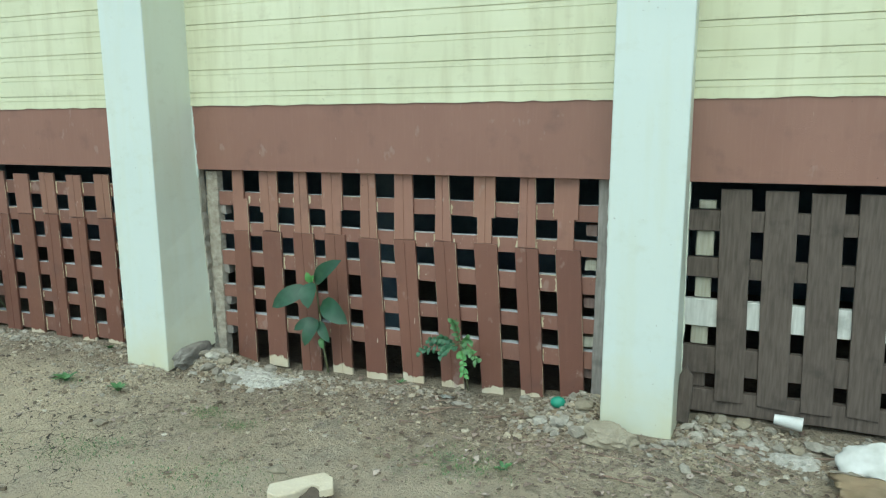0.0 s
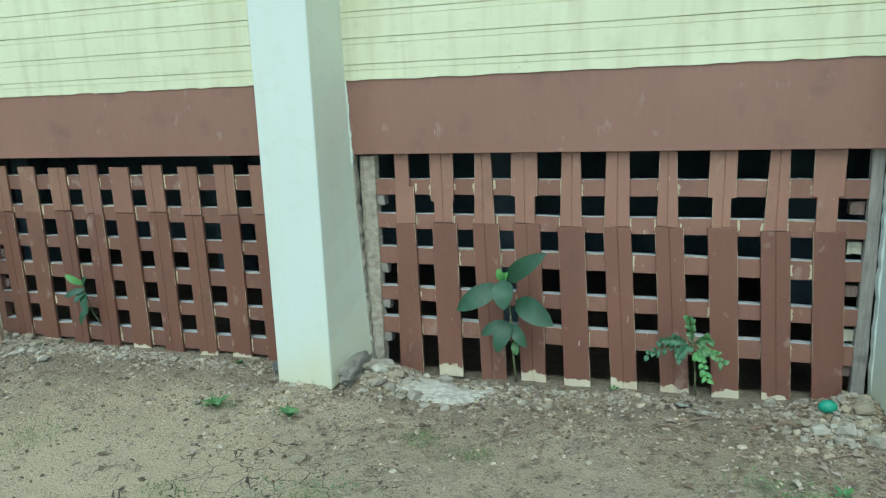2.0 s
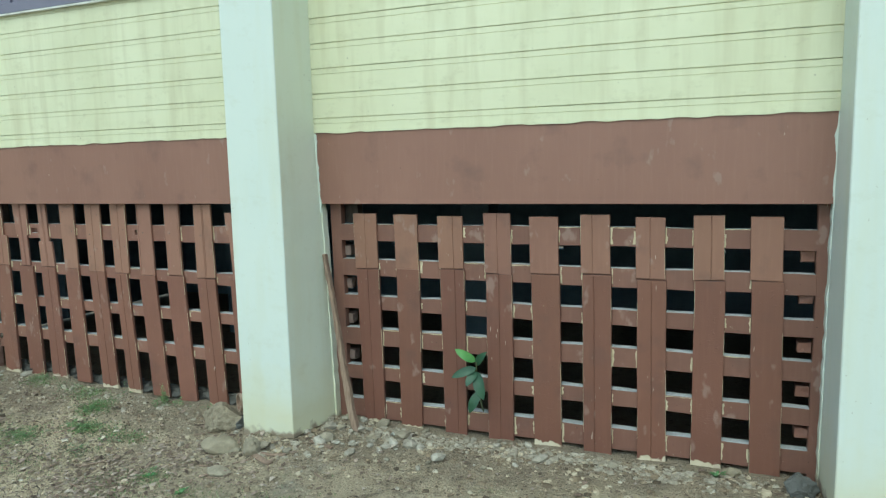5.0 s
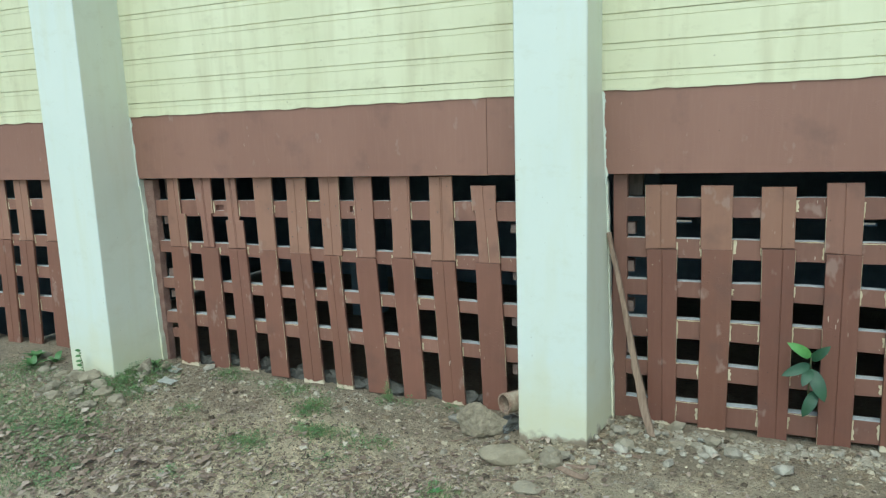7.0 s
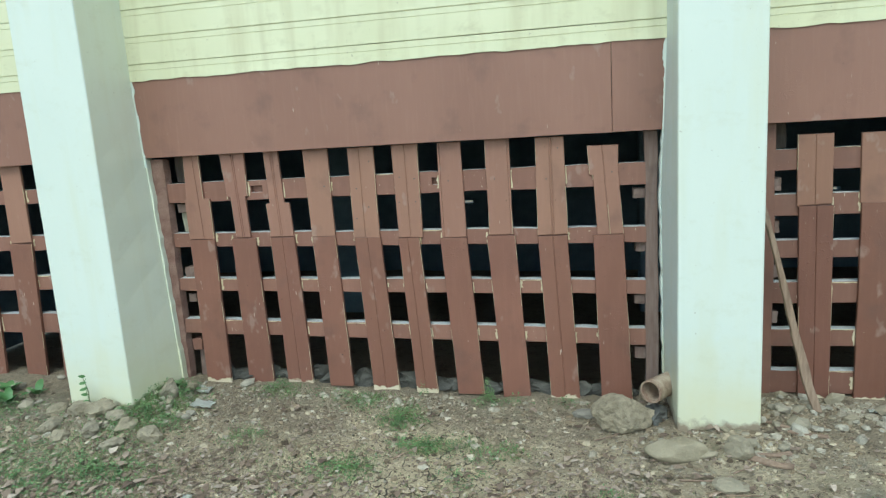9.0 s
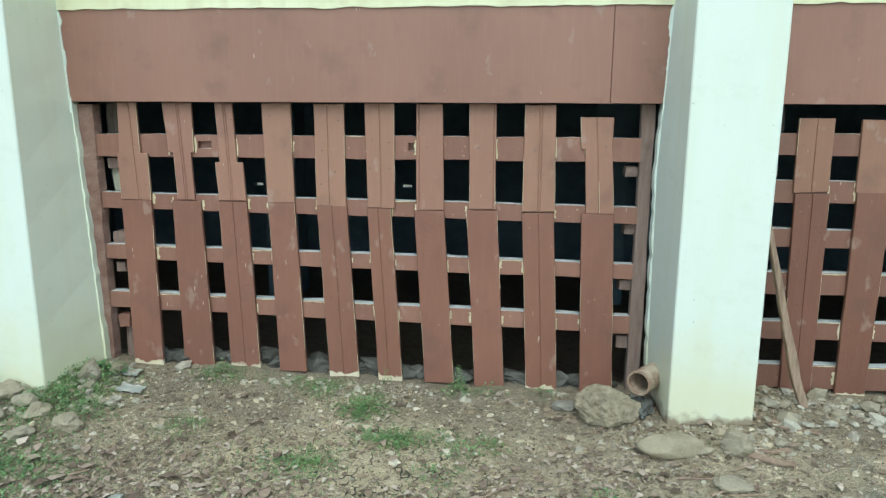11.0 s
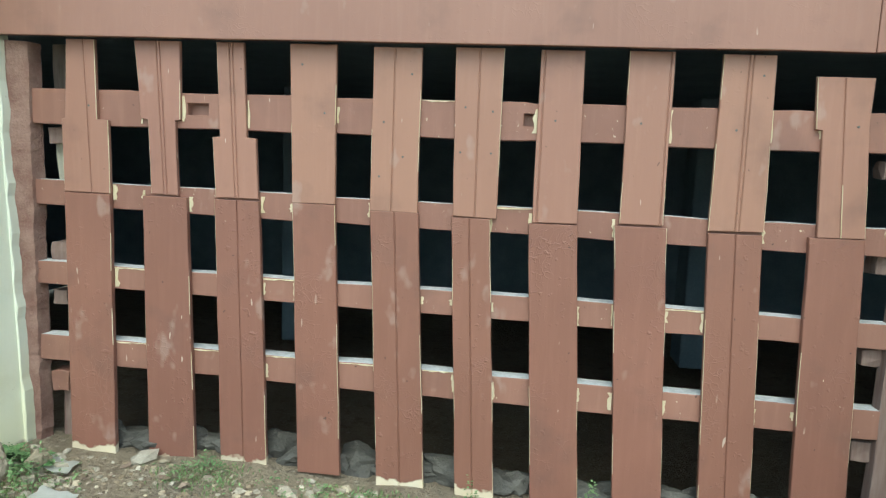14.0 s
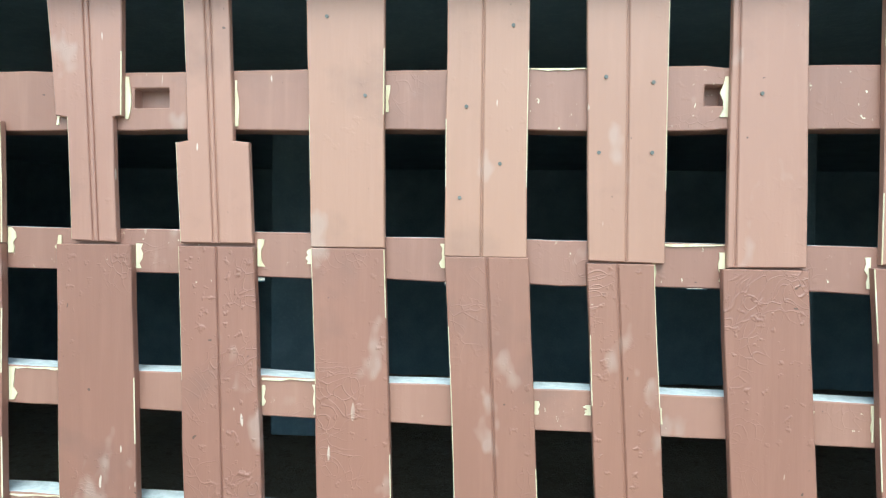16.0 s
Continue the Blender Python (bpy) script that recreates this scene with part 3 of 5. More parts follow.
def siding_board(x0, x1, z0, z1):
    """A board with a narrow bead at its upper edge, under a deep joint, seen from the front."""
    y = -0.006
    prof = [(y + 0.03, z0), (y + 0.001, z0), (y, z0 + 0.003), (y, z1 - 0.036), (y + 0.0035, z1 - 0.0345), (y + 0.0035, z1 - 0.0325), (y + 0.0005, z1 - 0.031),
            (y + 0.0005, z1 - 0.005), (y + 0.006, z1 - 0.0035), (y + 0.006, z1), (y + 0.03, z1)]
    bm = bmesh.new()
    n = 14
    rows = []
    for i in range(n + 1):
        x = x0 + (x1 - x0) * i / n
        w = 0.0025 * noise.noise(Vector((x * 1.7, z0 * 9, 3))) + 0.0012 * noise.noise(Vector((x * 7, z0 * 9, 8)))
        rows.append([bm.verts.new((x, yy + w * 0.5, zz + w)) for yy, zz in prof])
    for a, b in zip(rows, rows[1:]):
        for k in range(len(prof) - 1):
            bm.faces.new([a[k], b[k], b[k + 1], a[k + 1]])
    bmesh.ops.recalc_face_normals(bm, faces=bm.faces)
    return bm


for n, (x0, x1) in enumerate(BAYS):
    wall = base("wall_%d" % (n + 1), (x0 + x1) / 2, 0.05, 1.72, "pale yellow-green painted siding wall of grooved boards", "wall", "", "structure")
    bm = bmesh.new()
    zt = WINDOW_Z if n == 1 else 4.3
    box(bm, x0 - 0.1, x1 + 0.1, 0.028, 0.14, 1.62, zt)
    if n == 1:
        box(bm, x0 - 0.1, x1 + 0.1, 0.028, 0.14, 3.9, 4.3)
    part("wall_core", bm, M_SIDING, wall)
    z = 1.722
    high = 1.806
    # ragged lowest strip, brushed down over the band
    bm = bmesh.new()
    k = 60
    up = [(x0 + (x1 - x0) * i / k, 1.738) for i in range(k + 1)]
    dn = [(x0 + (x1 - x0) * i / k, 1.718 + 0.007 * noise.noise(Vector((i * 0.35, n * 9, 0))) + rng.uniform(-0.003, 0.003)) for i in range(k + 1)]
    slab(bm, up + dn[::-1], -0.008, 0.02)
    bmesh.ops.recalc_face_normals(bm, faces=bm.faces)
    part("paint_lip", bm, M_SIDING, wall)
    while z < (WINDOW_Z - 0.05 if n == 1 else 3.2):
        part("siding_board", siding_board(x0 - 0.002, x1 + 0.002, z, min(high, WINDOW_Z) if n == 1 else high), M_SIDING, wall)
        z, high = high + 0.0005, high + 0.143
    band = base("trim_%d" % (n + 1), (x0 + x1) / 2, 0.05, 1.3, "wide brown painted board above the lattice", "fascia board", "", "structure")
    seam = {1: [-3.697], 2: [], 3: []}.get(n, [])
    cuts = [x0] + seam + [x1]
    for a, b in zip(cuts, cuts[1:]):
        m = 10
        low = [(a + (b - a) * i / m, 1.302 + 0.003 * noise.noise(Vector((a + i, 2.0 * n, 5)))) for i in range(m + 1)]
        bm = bmesh.new()
        slab(bm, [(a + 0.001, 1.722)] + [(min(max(x, a + 0.001), b - 0.001), zz) for x, zz in low] + [(b - 0.001, 1.722)], 0.0, 0.024)
        part("board", finished(bm, 0.0015), M_BAND, band)

# the row of windows over the third bay: purple-grey frame with louvre blades
x0, x1 = BAYS[1]
win = base("window_1", (x0 + x1) / 2, 0.05, WINDOW_Z, "purple-grey painted wooden window frame with pale louvre bars", "window", "", "structure")
bm = bmesh.new()
box(bm, x0, x1, -0.03, 0.06, WINDOW_Z + 0.002, WINDOW_Z + 0.07)
part("window_sill", finished(bm, 0.004), M_PURPLE, win)
bm = bmesh.new()
box(bm, x0, x1, -0.034, -0.01, WINDOW_Z - 0.012, WINDOW_Z + 0.001)
part("paint_line", bm, M_WHITEPLASTIC, win, "white paint line under the sill")
xs = [x0 + (x1 - x0) * k / 4 for k in range(5)]
for x in xs:
    bm = bmesh.new()
    box(bm, max(x0, x - 0.03), min(x1, x + 0.03), -0.015, 0.06, WINDOW_Z + 0.072, 3.9)
    part("mullion", finished(bm, 0.003), M_PURPLE, win)
for k, (a, b) in enumerate(zip(xs, xs[1:])):
    bm = bmesh.new()
    box(bm, max(x0, a) + 0.032, b - 0.032, 0.0, 0.05, WINDOW_Z + 0.072, WINDOW_Z + 0.14)
    box(bm, max(x0, a) + 0.032, b - 0.032, 0.04, 0.055, WINDOW_Z + 0.14, 3.9)
    part("window_panel", finished(bm, 0.002), M_PURPLE, win)
    if k in (0, 1):
        for j in range(11):
            xx = a + 0.06 + j * 0.055
            if xx < b - 0.05:
                bm = bmesh.new()
                box(bm, xx, xx + 0.022, 0.012, 0.034, WINDOW_Z + 0.142, 3.7)
                part("bar", finished(bm, 0.002), M_WHITEWASH, win)

# ---- underfloor: floor slab above, inner posts; roof, back and end walls added to keep it dark ----
bm = bmesh.new()
box(bm, -9.8, 6.5, 0.15, 6.2, 1.5, 1.62)
thing("ceiling", bm, M_INSIDE, (-1.6, 3, 1.5), "dark underside of the raised floor", "ceiling", kind="structure")
bm = bmesh.new()
box(bm, -9.8, 6.5, 0.145, 6.2, 4.3, 4.42)
thing("roof", bm, M_INSIDE, (-1.6, 3, 4.3), "plain flat unseen roof added to close the building", "roof", kind="structure")
for nm, (a, b, c, d) in {"wall_west": (-9.82, -9.7, 0.13, 6.2), "wall_east": (6.34, 6.46, 0.13, 6.2)}.items():
    bm = bmesh.new()
    box(bm, a, b, c, d, -0.6, 4.3)
    thing(nm, bm, M_INSIDE, (a, c, 0), "plain unseen end wall added to keep the underfloor dark", "wall", kind="structure")
# assumed back wall; its gaps are placed to give far glints of daylight
bm = bmesh.new()
box(bm, -9.7, 6.34, 6.0, 6.15, 1.62, 4.3)
box(bm, -9.7, 6.34, 6.0, 6.15, 0.33, 1.5)
box(bm, -9.7, 6.34, 6.0, 6.15, -0.7, 0.285)
x = -9.7
while x < 6.3:
    w = rng.uniform(0.8, 2.4)
    box(bm, x, min(x + w, 6.33), 6.01, 6.14, 0.285, 0.33)
    x += w + rng.uniform(0.08, 0.22)
thing("wall_back", bm, M_INSIDE, (-1.6, 6, 0), "plain back wall added to keep the underfloor dark, with narrow light gaps", "wall", kind="structure")
for k, (px, py, w) in enumerate([(-9.4, 3.2, 0.3), (-6.3, 3.2, 0.32), (-3.2, 3.2, 0.32), (0.42, 2.1, 0.3), (3.0, 3.2, 0.3)]):
    bm = bmesh.new()
    box(bm, px - w / 2, px + w / 2, py, py + w, -0.5, 1.498)
    thing("inner_post", finished(bm, 0.01), M_INSIDE, (px, py, -0.5), "bare grey concrete post under the floor", "post", "posts under the floor", "structure")

# ---- lattice screens ----
PLANK_Y, RAIL_Y, RAIL_BACK = 0.045, 0.061, 0.12


def rail(parent, x0, x1, z0, z1, material, holes=(), label="", top=1, y0=RAIL_Y, y1=RAIL_BACK, slope=0.0):
    """A horizontal beam with uneven edges and a dusty top with sky sheen painted in; holes: mortises (x0, x1, z0, z1)
    cut into its front.
    """
    n = max(4, int((x1 - x0) / 0.11))
    xs = sorted([x0 + (x1 - x0) * i / n for i in range(n + 1) if all(not h[0] - 0.02 < x0 + (x1 - x0) * i / n < h[1] + 0.02 for h in holes)] + [c for h in holes for c in h[:2]])
    lo, hi = (holes[0][2], holes[0][3]) if holes else (z0 + (z1 - z0) * 0.35, z0 + (z1 - z0) * 0.65)
    bm = bmesh.new()
    front, back = [], []
    for x in xs:
        dy = rng.uniform(-0.0012, 0.0012)
        dz = slope * (x - (x0 + x1) / 2)
        zs = [dz + z for z in (z0 + rng.uniform(-0.0025, 0.0025), lo, hi, z1 + rng.uniform(-0.003, 0.002))]
        front.append([bm.verts.new((x, y0 + dy, z)) for z in zs])
        back.append([bm.verts.new((x, y1, z)) for z in zs])
    for i in range(len(xs) - 1):
        cut = any(abs(xs[i] - h[0]) < 1e-6 for h in holes)
        for k in range(3):
            quad = [front[i][k], front[i + 1][k], front[i + 1][k + 1], front[i][k + 1]]
            if cut and k == 1:
                deep = [bm.verts.new((v.co.x, y0 + 0.03, v.co.z)) for v in quad]
                bm.faces.new(deep)
                for q in range(4):
                    bm.faces.new([quad[q], quad[(q + 1) % 4], deep[(q + 1) % 4], deep[q]])
            else:
                bm.faces.new(quad)
            bm.faces.new([back[i][k], back[i][k + 1], back[i + 1][k + 1], back[i + 1][k]])
        bm.faces.new([front[i][3], front[i + 1][3], back[i + 1][3], back[i][3]])
        bm.faces.new([front[i][0], back[i][0], back[i + 1][0], front[i + 1][0]])
    for k in range(3):
        bm.faces.new([front[0][k], front[0][k + 1], back[0][k + 1], back[0][k]])
        bm.faces.new([front[-1][k], back[-1][k], back[-1][k + 1], front[-1][k + 1]])
    return part("rail", finished(bm, 0.002, top), [material, M_DUSTYSHEEN], parent, label)


def bare_strips(parent, spans, z0, z1, chance=0.6, tilt=None):
    """Thin cream strips on a rail's face, where its paint stops short of the planks."""
    bm = bmesh.new()
    y = RAIL_Y - 0.002
    made = False
    low_z, high_z = z0, z1
    for a, b in spans:
        if tilt:
            z0, z1 = (e + tilt[1] * ((a + b) / 2 - tilt[0]) for e in (low_z, high_z))
        for x, s in ((a, 1), (b, -1)):
            if rng.random() < (chance if s > 0 else chance * 0.7):
                w = rng.uniform(0.005, 0.015)
                zt, zb = z1 - rng.uniform(0.0, 0.03), z0 + rng.uniform(0.0, 0.035)
                n = 5
                inner = [(x + s * (0.0005), zt + (zb - zt) * i / n) for i in range(n + 1)]
                outer = [(x + s * (w * rng.uniform(0.45, 1.2)), zt + (zb - zt) * i / n) for i in range(n + 1)]
                slab(bm, inner + outer[::-1], y, y + 0.0035)
                made = True
        if rng.random() < 0.28:
            n = 6
            za = z1 - rng.uniform(0.001, 0.003)
            up = [(a + (b - a) * i / n, za) for i in range(n + 1)]
            dn = [(a + (b - a) * i / n, za - rng.uniform(0.0005, 0.005)) for i in range(n + 1)]
            slab(bm, up + dn[::-1], y, y + 0.003)
            made = True
    if made:
        bmesh.ops.recalc_face_normals(bm, faces=bm.faces)
        tagged(part("bare_paint_edge", bm, M_CREAM, parent, "cream undercoat showing at the edges"), kind="stuff")
    else:
        bm.free()


def gaps(planks, z):
    """The free stretches between planks at a height."""
    spans = []
    at = []
    for rows in planks:
        for (za, la, ra), (zb, lb, rb) in zip(rows, rows[1:]):
            if zb <= z <= za and za > zb:
                k = (za - z) / (za - zb)
                at.append((la + (lb - la) * k, ra + (rb - ra) * k))
                break
    at.sort()
    return [(a[1], b[0]) for a, b in zip(at, at[1:])]


def screen(bay, planks, rails, label, wood=None, grooves=(), left_post=None, right_post=None, holes={}, blocks=(), low=None, slopes=(), low_grooves=None, twins=(), up=None, beam=None):
    x0, x1 = bay
    ob = base("lattice_screen", (x0 + x1) / 2, 0.08, -0.05, label, "lattice screen", "lattice screens under the floor")
    full = []
    for i, (upper, lower) in enumerate(planks):
        g = grooves[i % len(grooves)] if grooves else None
        if upper:
            part("upper_plank", plank(upper, PLANK_Y + rng.uniform(-0.001, 0.002), 0.0145, g, i in twins), [wood or up or M_PLANK_UP, M_GREYWOOD if wood else M_CREAM], ob)
        part("lower_plank", plank(lower, PLANK_Y - 0.003 + rng.uniform(-0.002, 0.001), 0.018, low_grooves[i] if low_grooves else g if i % 3 != 1 else None), [wood or low or M_PLANK_LOW, M_GREYWOOD if wood else M_CREAM], ob)
        full.append((upper or []) + lower)
    for j, (z0, z1) in enumerate(rails):
        lean = slopes[j] if slopes else 0.0
        r = rail(ob, x0 + 0.05, x1 - 0.03, z0, z1, beam or M_RAIL, holes.get(j, ()), slope=lean)
        bare_strips(r, gaps(full, (z0 + z1) / 2), z0, z1, tilt=((x0 + x1) / 2 + 0.01, lean))
    for side, post in ((x0, left_post), (x1, right_post)):
        if post:
            a, b, mat, y = post
            bm = bmesh.new()
            l, r = wavy([(1.3, a, b), (0.9, a + 0.004, b), (0.4, a, b + 0.003), (-0.12, a - 0.002, b)], 0.003)
            slab(bm, l + r[::-1], y, y + 0.05)
            part("post", finished(bm, 0.003), mat, ob, "upright end post of the screen")
    for a, b, z0, z1, y, mat in blocks:
        bm = bmesh.new()
        box(bm, a, b, y, y + 0.06, z0, z1)
        bmesh.ops.subdivide_edges(bm, edges=bm.edges, cuts=1, use_grid_fill=True)
        for v in bm.verts:
            v.co += Vector((rng.uniform(-1, 1), rng.uniform(-1, 1), rng.uniform(-1, 1))) * 0.004
        part("block", finished(bm, 0.002), mat, ob, "short wooden filler block")
    return ob


def pair(top, joint, bottom, t, l0, l1, step=None):
    """Upper and lower rows of a plank: t its upper edges (with an optional step (z, left, right)), l0 and l1 the lower ones."""
    up = [(top, *t)]
    if step:
        up += [(step[0], *t), (step[0] - 0.003, step[1], step[2]), (joint + 0.003, step[1], step[2])]
    else:
        up += [(joint + 0.0045, t[0] + (l0[0] - t[0]) * 0.4, t[1] + (l0[1] - t[1]) * 0.4)]
    return up, [(joint, *l0), (bottom, *l1)]


M_JAMB = rough_stuff("crumbled_tan_mortar", (0.25, 0.215, 0.165), (0.5, 0.46, 0.375), 26.0, spot=(0.33, 0.27, 0.2), relief=1.0)
M_SMEARED = rough_stuff("paint_smeared_mortar", (0.15, 0.075, 0.056), (0.31, 0.21, 0.17), 15.0, spot=(0.18, 0.095, 0.072), relief=1.0)


def mortar_jamb(parent, x0, x1, material, label, size=0.007):
    """A lumpy upright strip of mortar from the ground to the band."""
    bm = bmesh.new()
    n = 130
    zs = [-0.1 + 1.39 * i / n for i in range(n + 1)]
    lump = lambda z, k: size * (0.8 * noise.noise(Vector((z * 7, k, 0))) + noise.noise(Vector((z * 41, k, 4))))
    across = [(0.0, 0.1), (0.08, 0.05), (0.36, 0.036), (0.66, 0.042), (0.93, 0.05), (1.0, 0.1)]
    cols = [[bm.verts.new((x0 + (x1 - x0) * u + lump(z, u * 5 + x0), y + 1.2 * lump(z, u * 5 + 7 + x0), z)) for z in zs] for u, y in across]
    for a, b in zip(cols, cols[1:]):
        for i in range(n):
            bm.faces.new([a[i], b[i], b[i + 1], a[i + 1]])
    bm.faces.new([c[-1] for c in cols])
    bmesh.ops.recalc_face_normals(bm, faces=bm.faces)
    return part("mortar_jamb", bm, material, parent, label)


# bay with the notched planks, walked up to at the end
P3 = [
    ((-6.021, -5.928), (1.06, (-6.03, -5.925), (-6.042, -5.889)), (-6.039, -5.886), 0.828, (-6.037, -5.885), (-6.037, -5.884), -0.02, 1.3),
    ((-5.798, -5.653), (1.066, (-5.779, -5.653), (-5.757, -5.67)), (-5.75, -5.662), 0.829, (-5.778, -5.633), (-5.768, -5.612), -0.03, 1.3),
    ((-5.537, -5.452), (1.02, (-5.527, -5.441), (-5.55, -5.412)), (-5.541, -5.405), 0.828, (-5.542, -5.401), (-5.523, -5.37), -0.03, 1.3),
    ((-5.309, -5.168), None, (-5.297, -5.163), 0.828, (-5.295, -5.162), (-5.268, -5.13), -0.03, 1.3),
    ((-5.056, -4.913), None, (-5.056, -4.911), 0.816, (-5.054, -4.907), (-5.012, -4.862), -0.05, 1.296),
    ((-4.815, -4.673), None, (-4.804, -4.675), 0.808, (-4.807, -4.693), (-4.762, -4.642), -0.06, 1.3),
    ((-4.571, -4.447), None, (-4.57, -4.44), 0.802, (-4.58, -4.439), (-4.53, -4.385), -0.06, 1.298),
    ((-4.325, -4.2), None, (-4.32, -4.197), 0.807, (-4.333, -4.187), (-4.282, -4.137), -0.07, 1.3),
    ((-4.069, -3.929), None, (-4.072, -3.92), 0.799, (-4.07, -3.923), (-4.03, -3.879), -0.08, 1.296),
    ((-3.817, -3.667), (1.1, (-3.808, -3.671), (-3.79, -3.669)), (-3.775, -3.648), 0.8, (-3.797, -3.65), (-3.77, -3.613), -0.08, 1.242),
]
planks3 = []
for t, step, b, jz, l0, l1, zb, zt in P3:
    up = [(zt, *t)]
    if step:
        up += [(step[0], *step[1]), (step[0] - 0.003, *step[2])]
    planks3.append((up + [(jz + 0.0045, *b)], [(jz, *l0), (zb, *l1)]))
screen((-6.225, -3.49), planks3, [(1.04, 1.15), (0.768, 0.848), (0.508, 0.582), (0.246, 0.332)], "brown painted timber lattice screen with notched and jointed planks",
       grooves=(0.6, 0.48, 0.46, None, 0.45, 0.5, 0.1, 0.92, 0.48, 0.47), low_grooves=(None, None, 0.5, None, 0.5, 0.45, None, None, 0.5, None), twins=(1, 2, 8), slopes=(0.0, -0.012, -0.015, -0.02), right_post=(-3.545, -3.485, M_BROWNGREY, 0.06),
       holes={0: [(-5.637, -5.57, 1.082, 1.118), (-4.61, -4.578, 1.082, 1.118)]},
       blocks=[(-6.13, -6.08, 0.86, 1.035, 0.14, M_PALEBLOCK), (-6.13, -6.06, 0.98, 1.03, 0.1, M_BROWNGREY), (-6.13, -6.05, 0.6, 0.66, 0.1, M_BROWNGREY), (-6.13, -6.08, 0.45, 0.5, 0.1, M_BROWNGREY),
               (-6.13, -6.07, 0.16, 0.23, 0.08, M_RAIL), (-6.12, -6.06, -0.1, 0.16, 0.12, M_BROWNGREY), (-6.14, -6.06, 1.15, 1.3, 0.15, M_GREYWOOD),
               (-3.6, -3.5, 0.97, 1.02, 0.09, M_BROWNGREY), (-3.59, -3.53, 0.7, 0.75, 0.09, M_BROWNGREY), (-3.6, -3.52, 0.43, 0.48, 0.09, M_BROWNGREY), (-3.6, -3.52, 0.14, 0.2, 0.09, M_BROWNGREY)])

nailed = [o for o in scene.objects if o.name.startswith("lattice_screen") and o.parent is None][-1]
mortar_jamb(nailed, -6.25, -6.145, M_SMEARED, "mortar smeared with brown paint at the end of the screen", 0.0035)
for x, z in ((-5.27, 1.24), (-5.2, 1.1), (-5.02, 1.08), (-4.94, 1.22), (-4.78, 1.13), (-4.7, 1.12), (-4.79, 1.0), (-4.7, 1.0), (-4.52, 1.1), (-4.28, 1.1), (-4.02, 1.09), (-3.96, 1.24), (-3.7, 1.11), (-5.95, 1.1), (-4.96, 0.98), (-5.03, 0.92)):
    bm = tube(bmesh.new(), (x, PLANK_Y - 0.0012, z), (x, PLANK_Y + 0.01, z), 0.0034, 0.0034, 8)
    part("nail", bm, M_DARKRAG, nailed, "dark nail head")

# bay with the gap under the band and the leaning stick
tops2 = [(-2.865, -2.713, 1.243), (-2.598, -2.45, 1.238), (-2.324, -2.173, 1.23), (-2.046, -1.893, 1.248), (-1.786, -1.629, 1.231), (-1.512, -1.358, 1.244), (-1.231, -1.086, 1.232), (-0.953, -0.809, 1.243), (-0.694, -0.551, 1.239)]
lows2 = [(-2.832, -2.692), (-2.583, -2.446), (-2.297, -2.162), (-2.03, -1.882), (-1.762, -1.61), (-1.488, -1.34), (-1.208, -1.065), (-0.943, -0.798), (-0.668, -0.528)]
planks2 = [pair(z, 0.91 + 0.008 * ((i * 7) % 3), -0.06, (a, b), (a + 0.012, b + 0.01), lows2[i]) for i, (a, b, z) in enumerate(tops2)]
screen((-3.06, -0.35), planks2, [(1.078, 1.178), (0.864, 0.966), (0.66, 0.745), (0.438, 0.542), (0.222, 0.308), (-0.02, 0.096)], "brown painted timber lattice screen with a gap at top",
       grooves=(0.5, None, 0.62, 0.5, None, 0.4, 0.5, 0.58, None), low=M_DARKER_LOW, up=M_DARKER_UP, beam=M_DARKER_RAIL, left_post=(-3.03, -2.955, M_DARKER_RAIL, 0.06), right_post=(-0.41, -0.355, M_DARKER_RAIL, 0.06),
       blocks=[(-0.47, -0.41, z, z + 0.05, 0.09, M_RAIL) for z in (1.02, 0.82, 0.58, 0.36, 0.15)] + [(-2.985, -2.92, z, z + 0.06, 0.1, M_BROWNGREY) for z in (0.98, 0.78, 0.56, 0.33)]
       + [(-2.98, -2.89, 1.18, 1.3, 0.15, M_GREYWOOD)])

# bay with the two plants
tops1 = [((0.291, 0.377), (1.11, 0.288, 0.405)), ((0.505, 0.643), (1.025, 0.525, 0.635)), ((0.771, 0.865), None), ((0.979, 1.124), (1.06, 1.0, 1.11)), ((1.256, 1.356), None),
         ((1.489, 1.61), None), ((1.759, 1.843), None), ((2.0, 2.131), (1.06, 2.022, 2.11)), ((2.276, 2.366), None), ((2.473, 2.611), (1.07, 2.497, 2.59))]
mids1 = [(0.284, 0.405), (0.51, 0.658), (0.753, 0.906), (0.989, 1.137), (1.235, 1.38), (1.48, 1.623), (1.744, 1.886), (2.002, 2.144), (2.252, 2.388), (2.489, 2.63)]
lows1 = [(0.271, 0.423), (0.524, 0.673), (0.79, 0.94), (1.027, 1.172), (1.277, 1.424), (1.538, 1.679), (1.801, 1.949), (2.063, 2.198), (2.308, 2.446), (2.543, 2.684)]
planks1 = [pair(1.3, 0.893 + 0.004 * (i % 4), -0.04, t, mids1[i], lows1[i], s) for i, (t, s) in enumerate(tops1)]
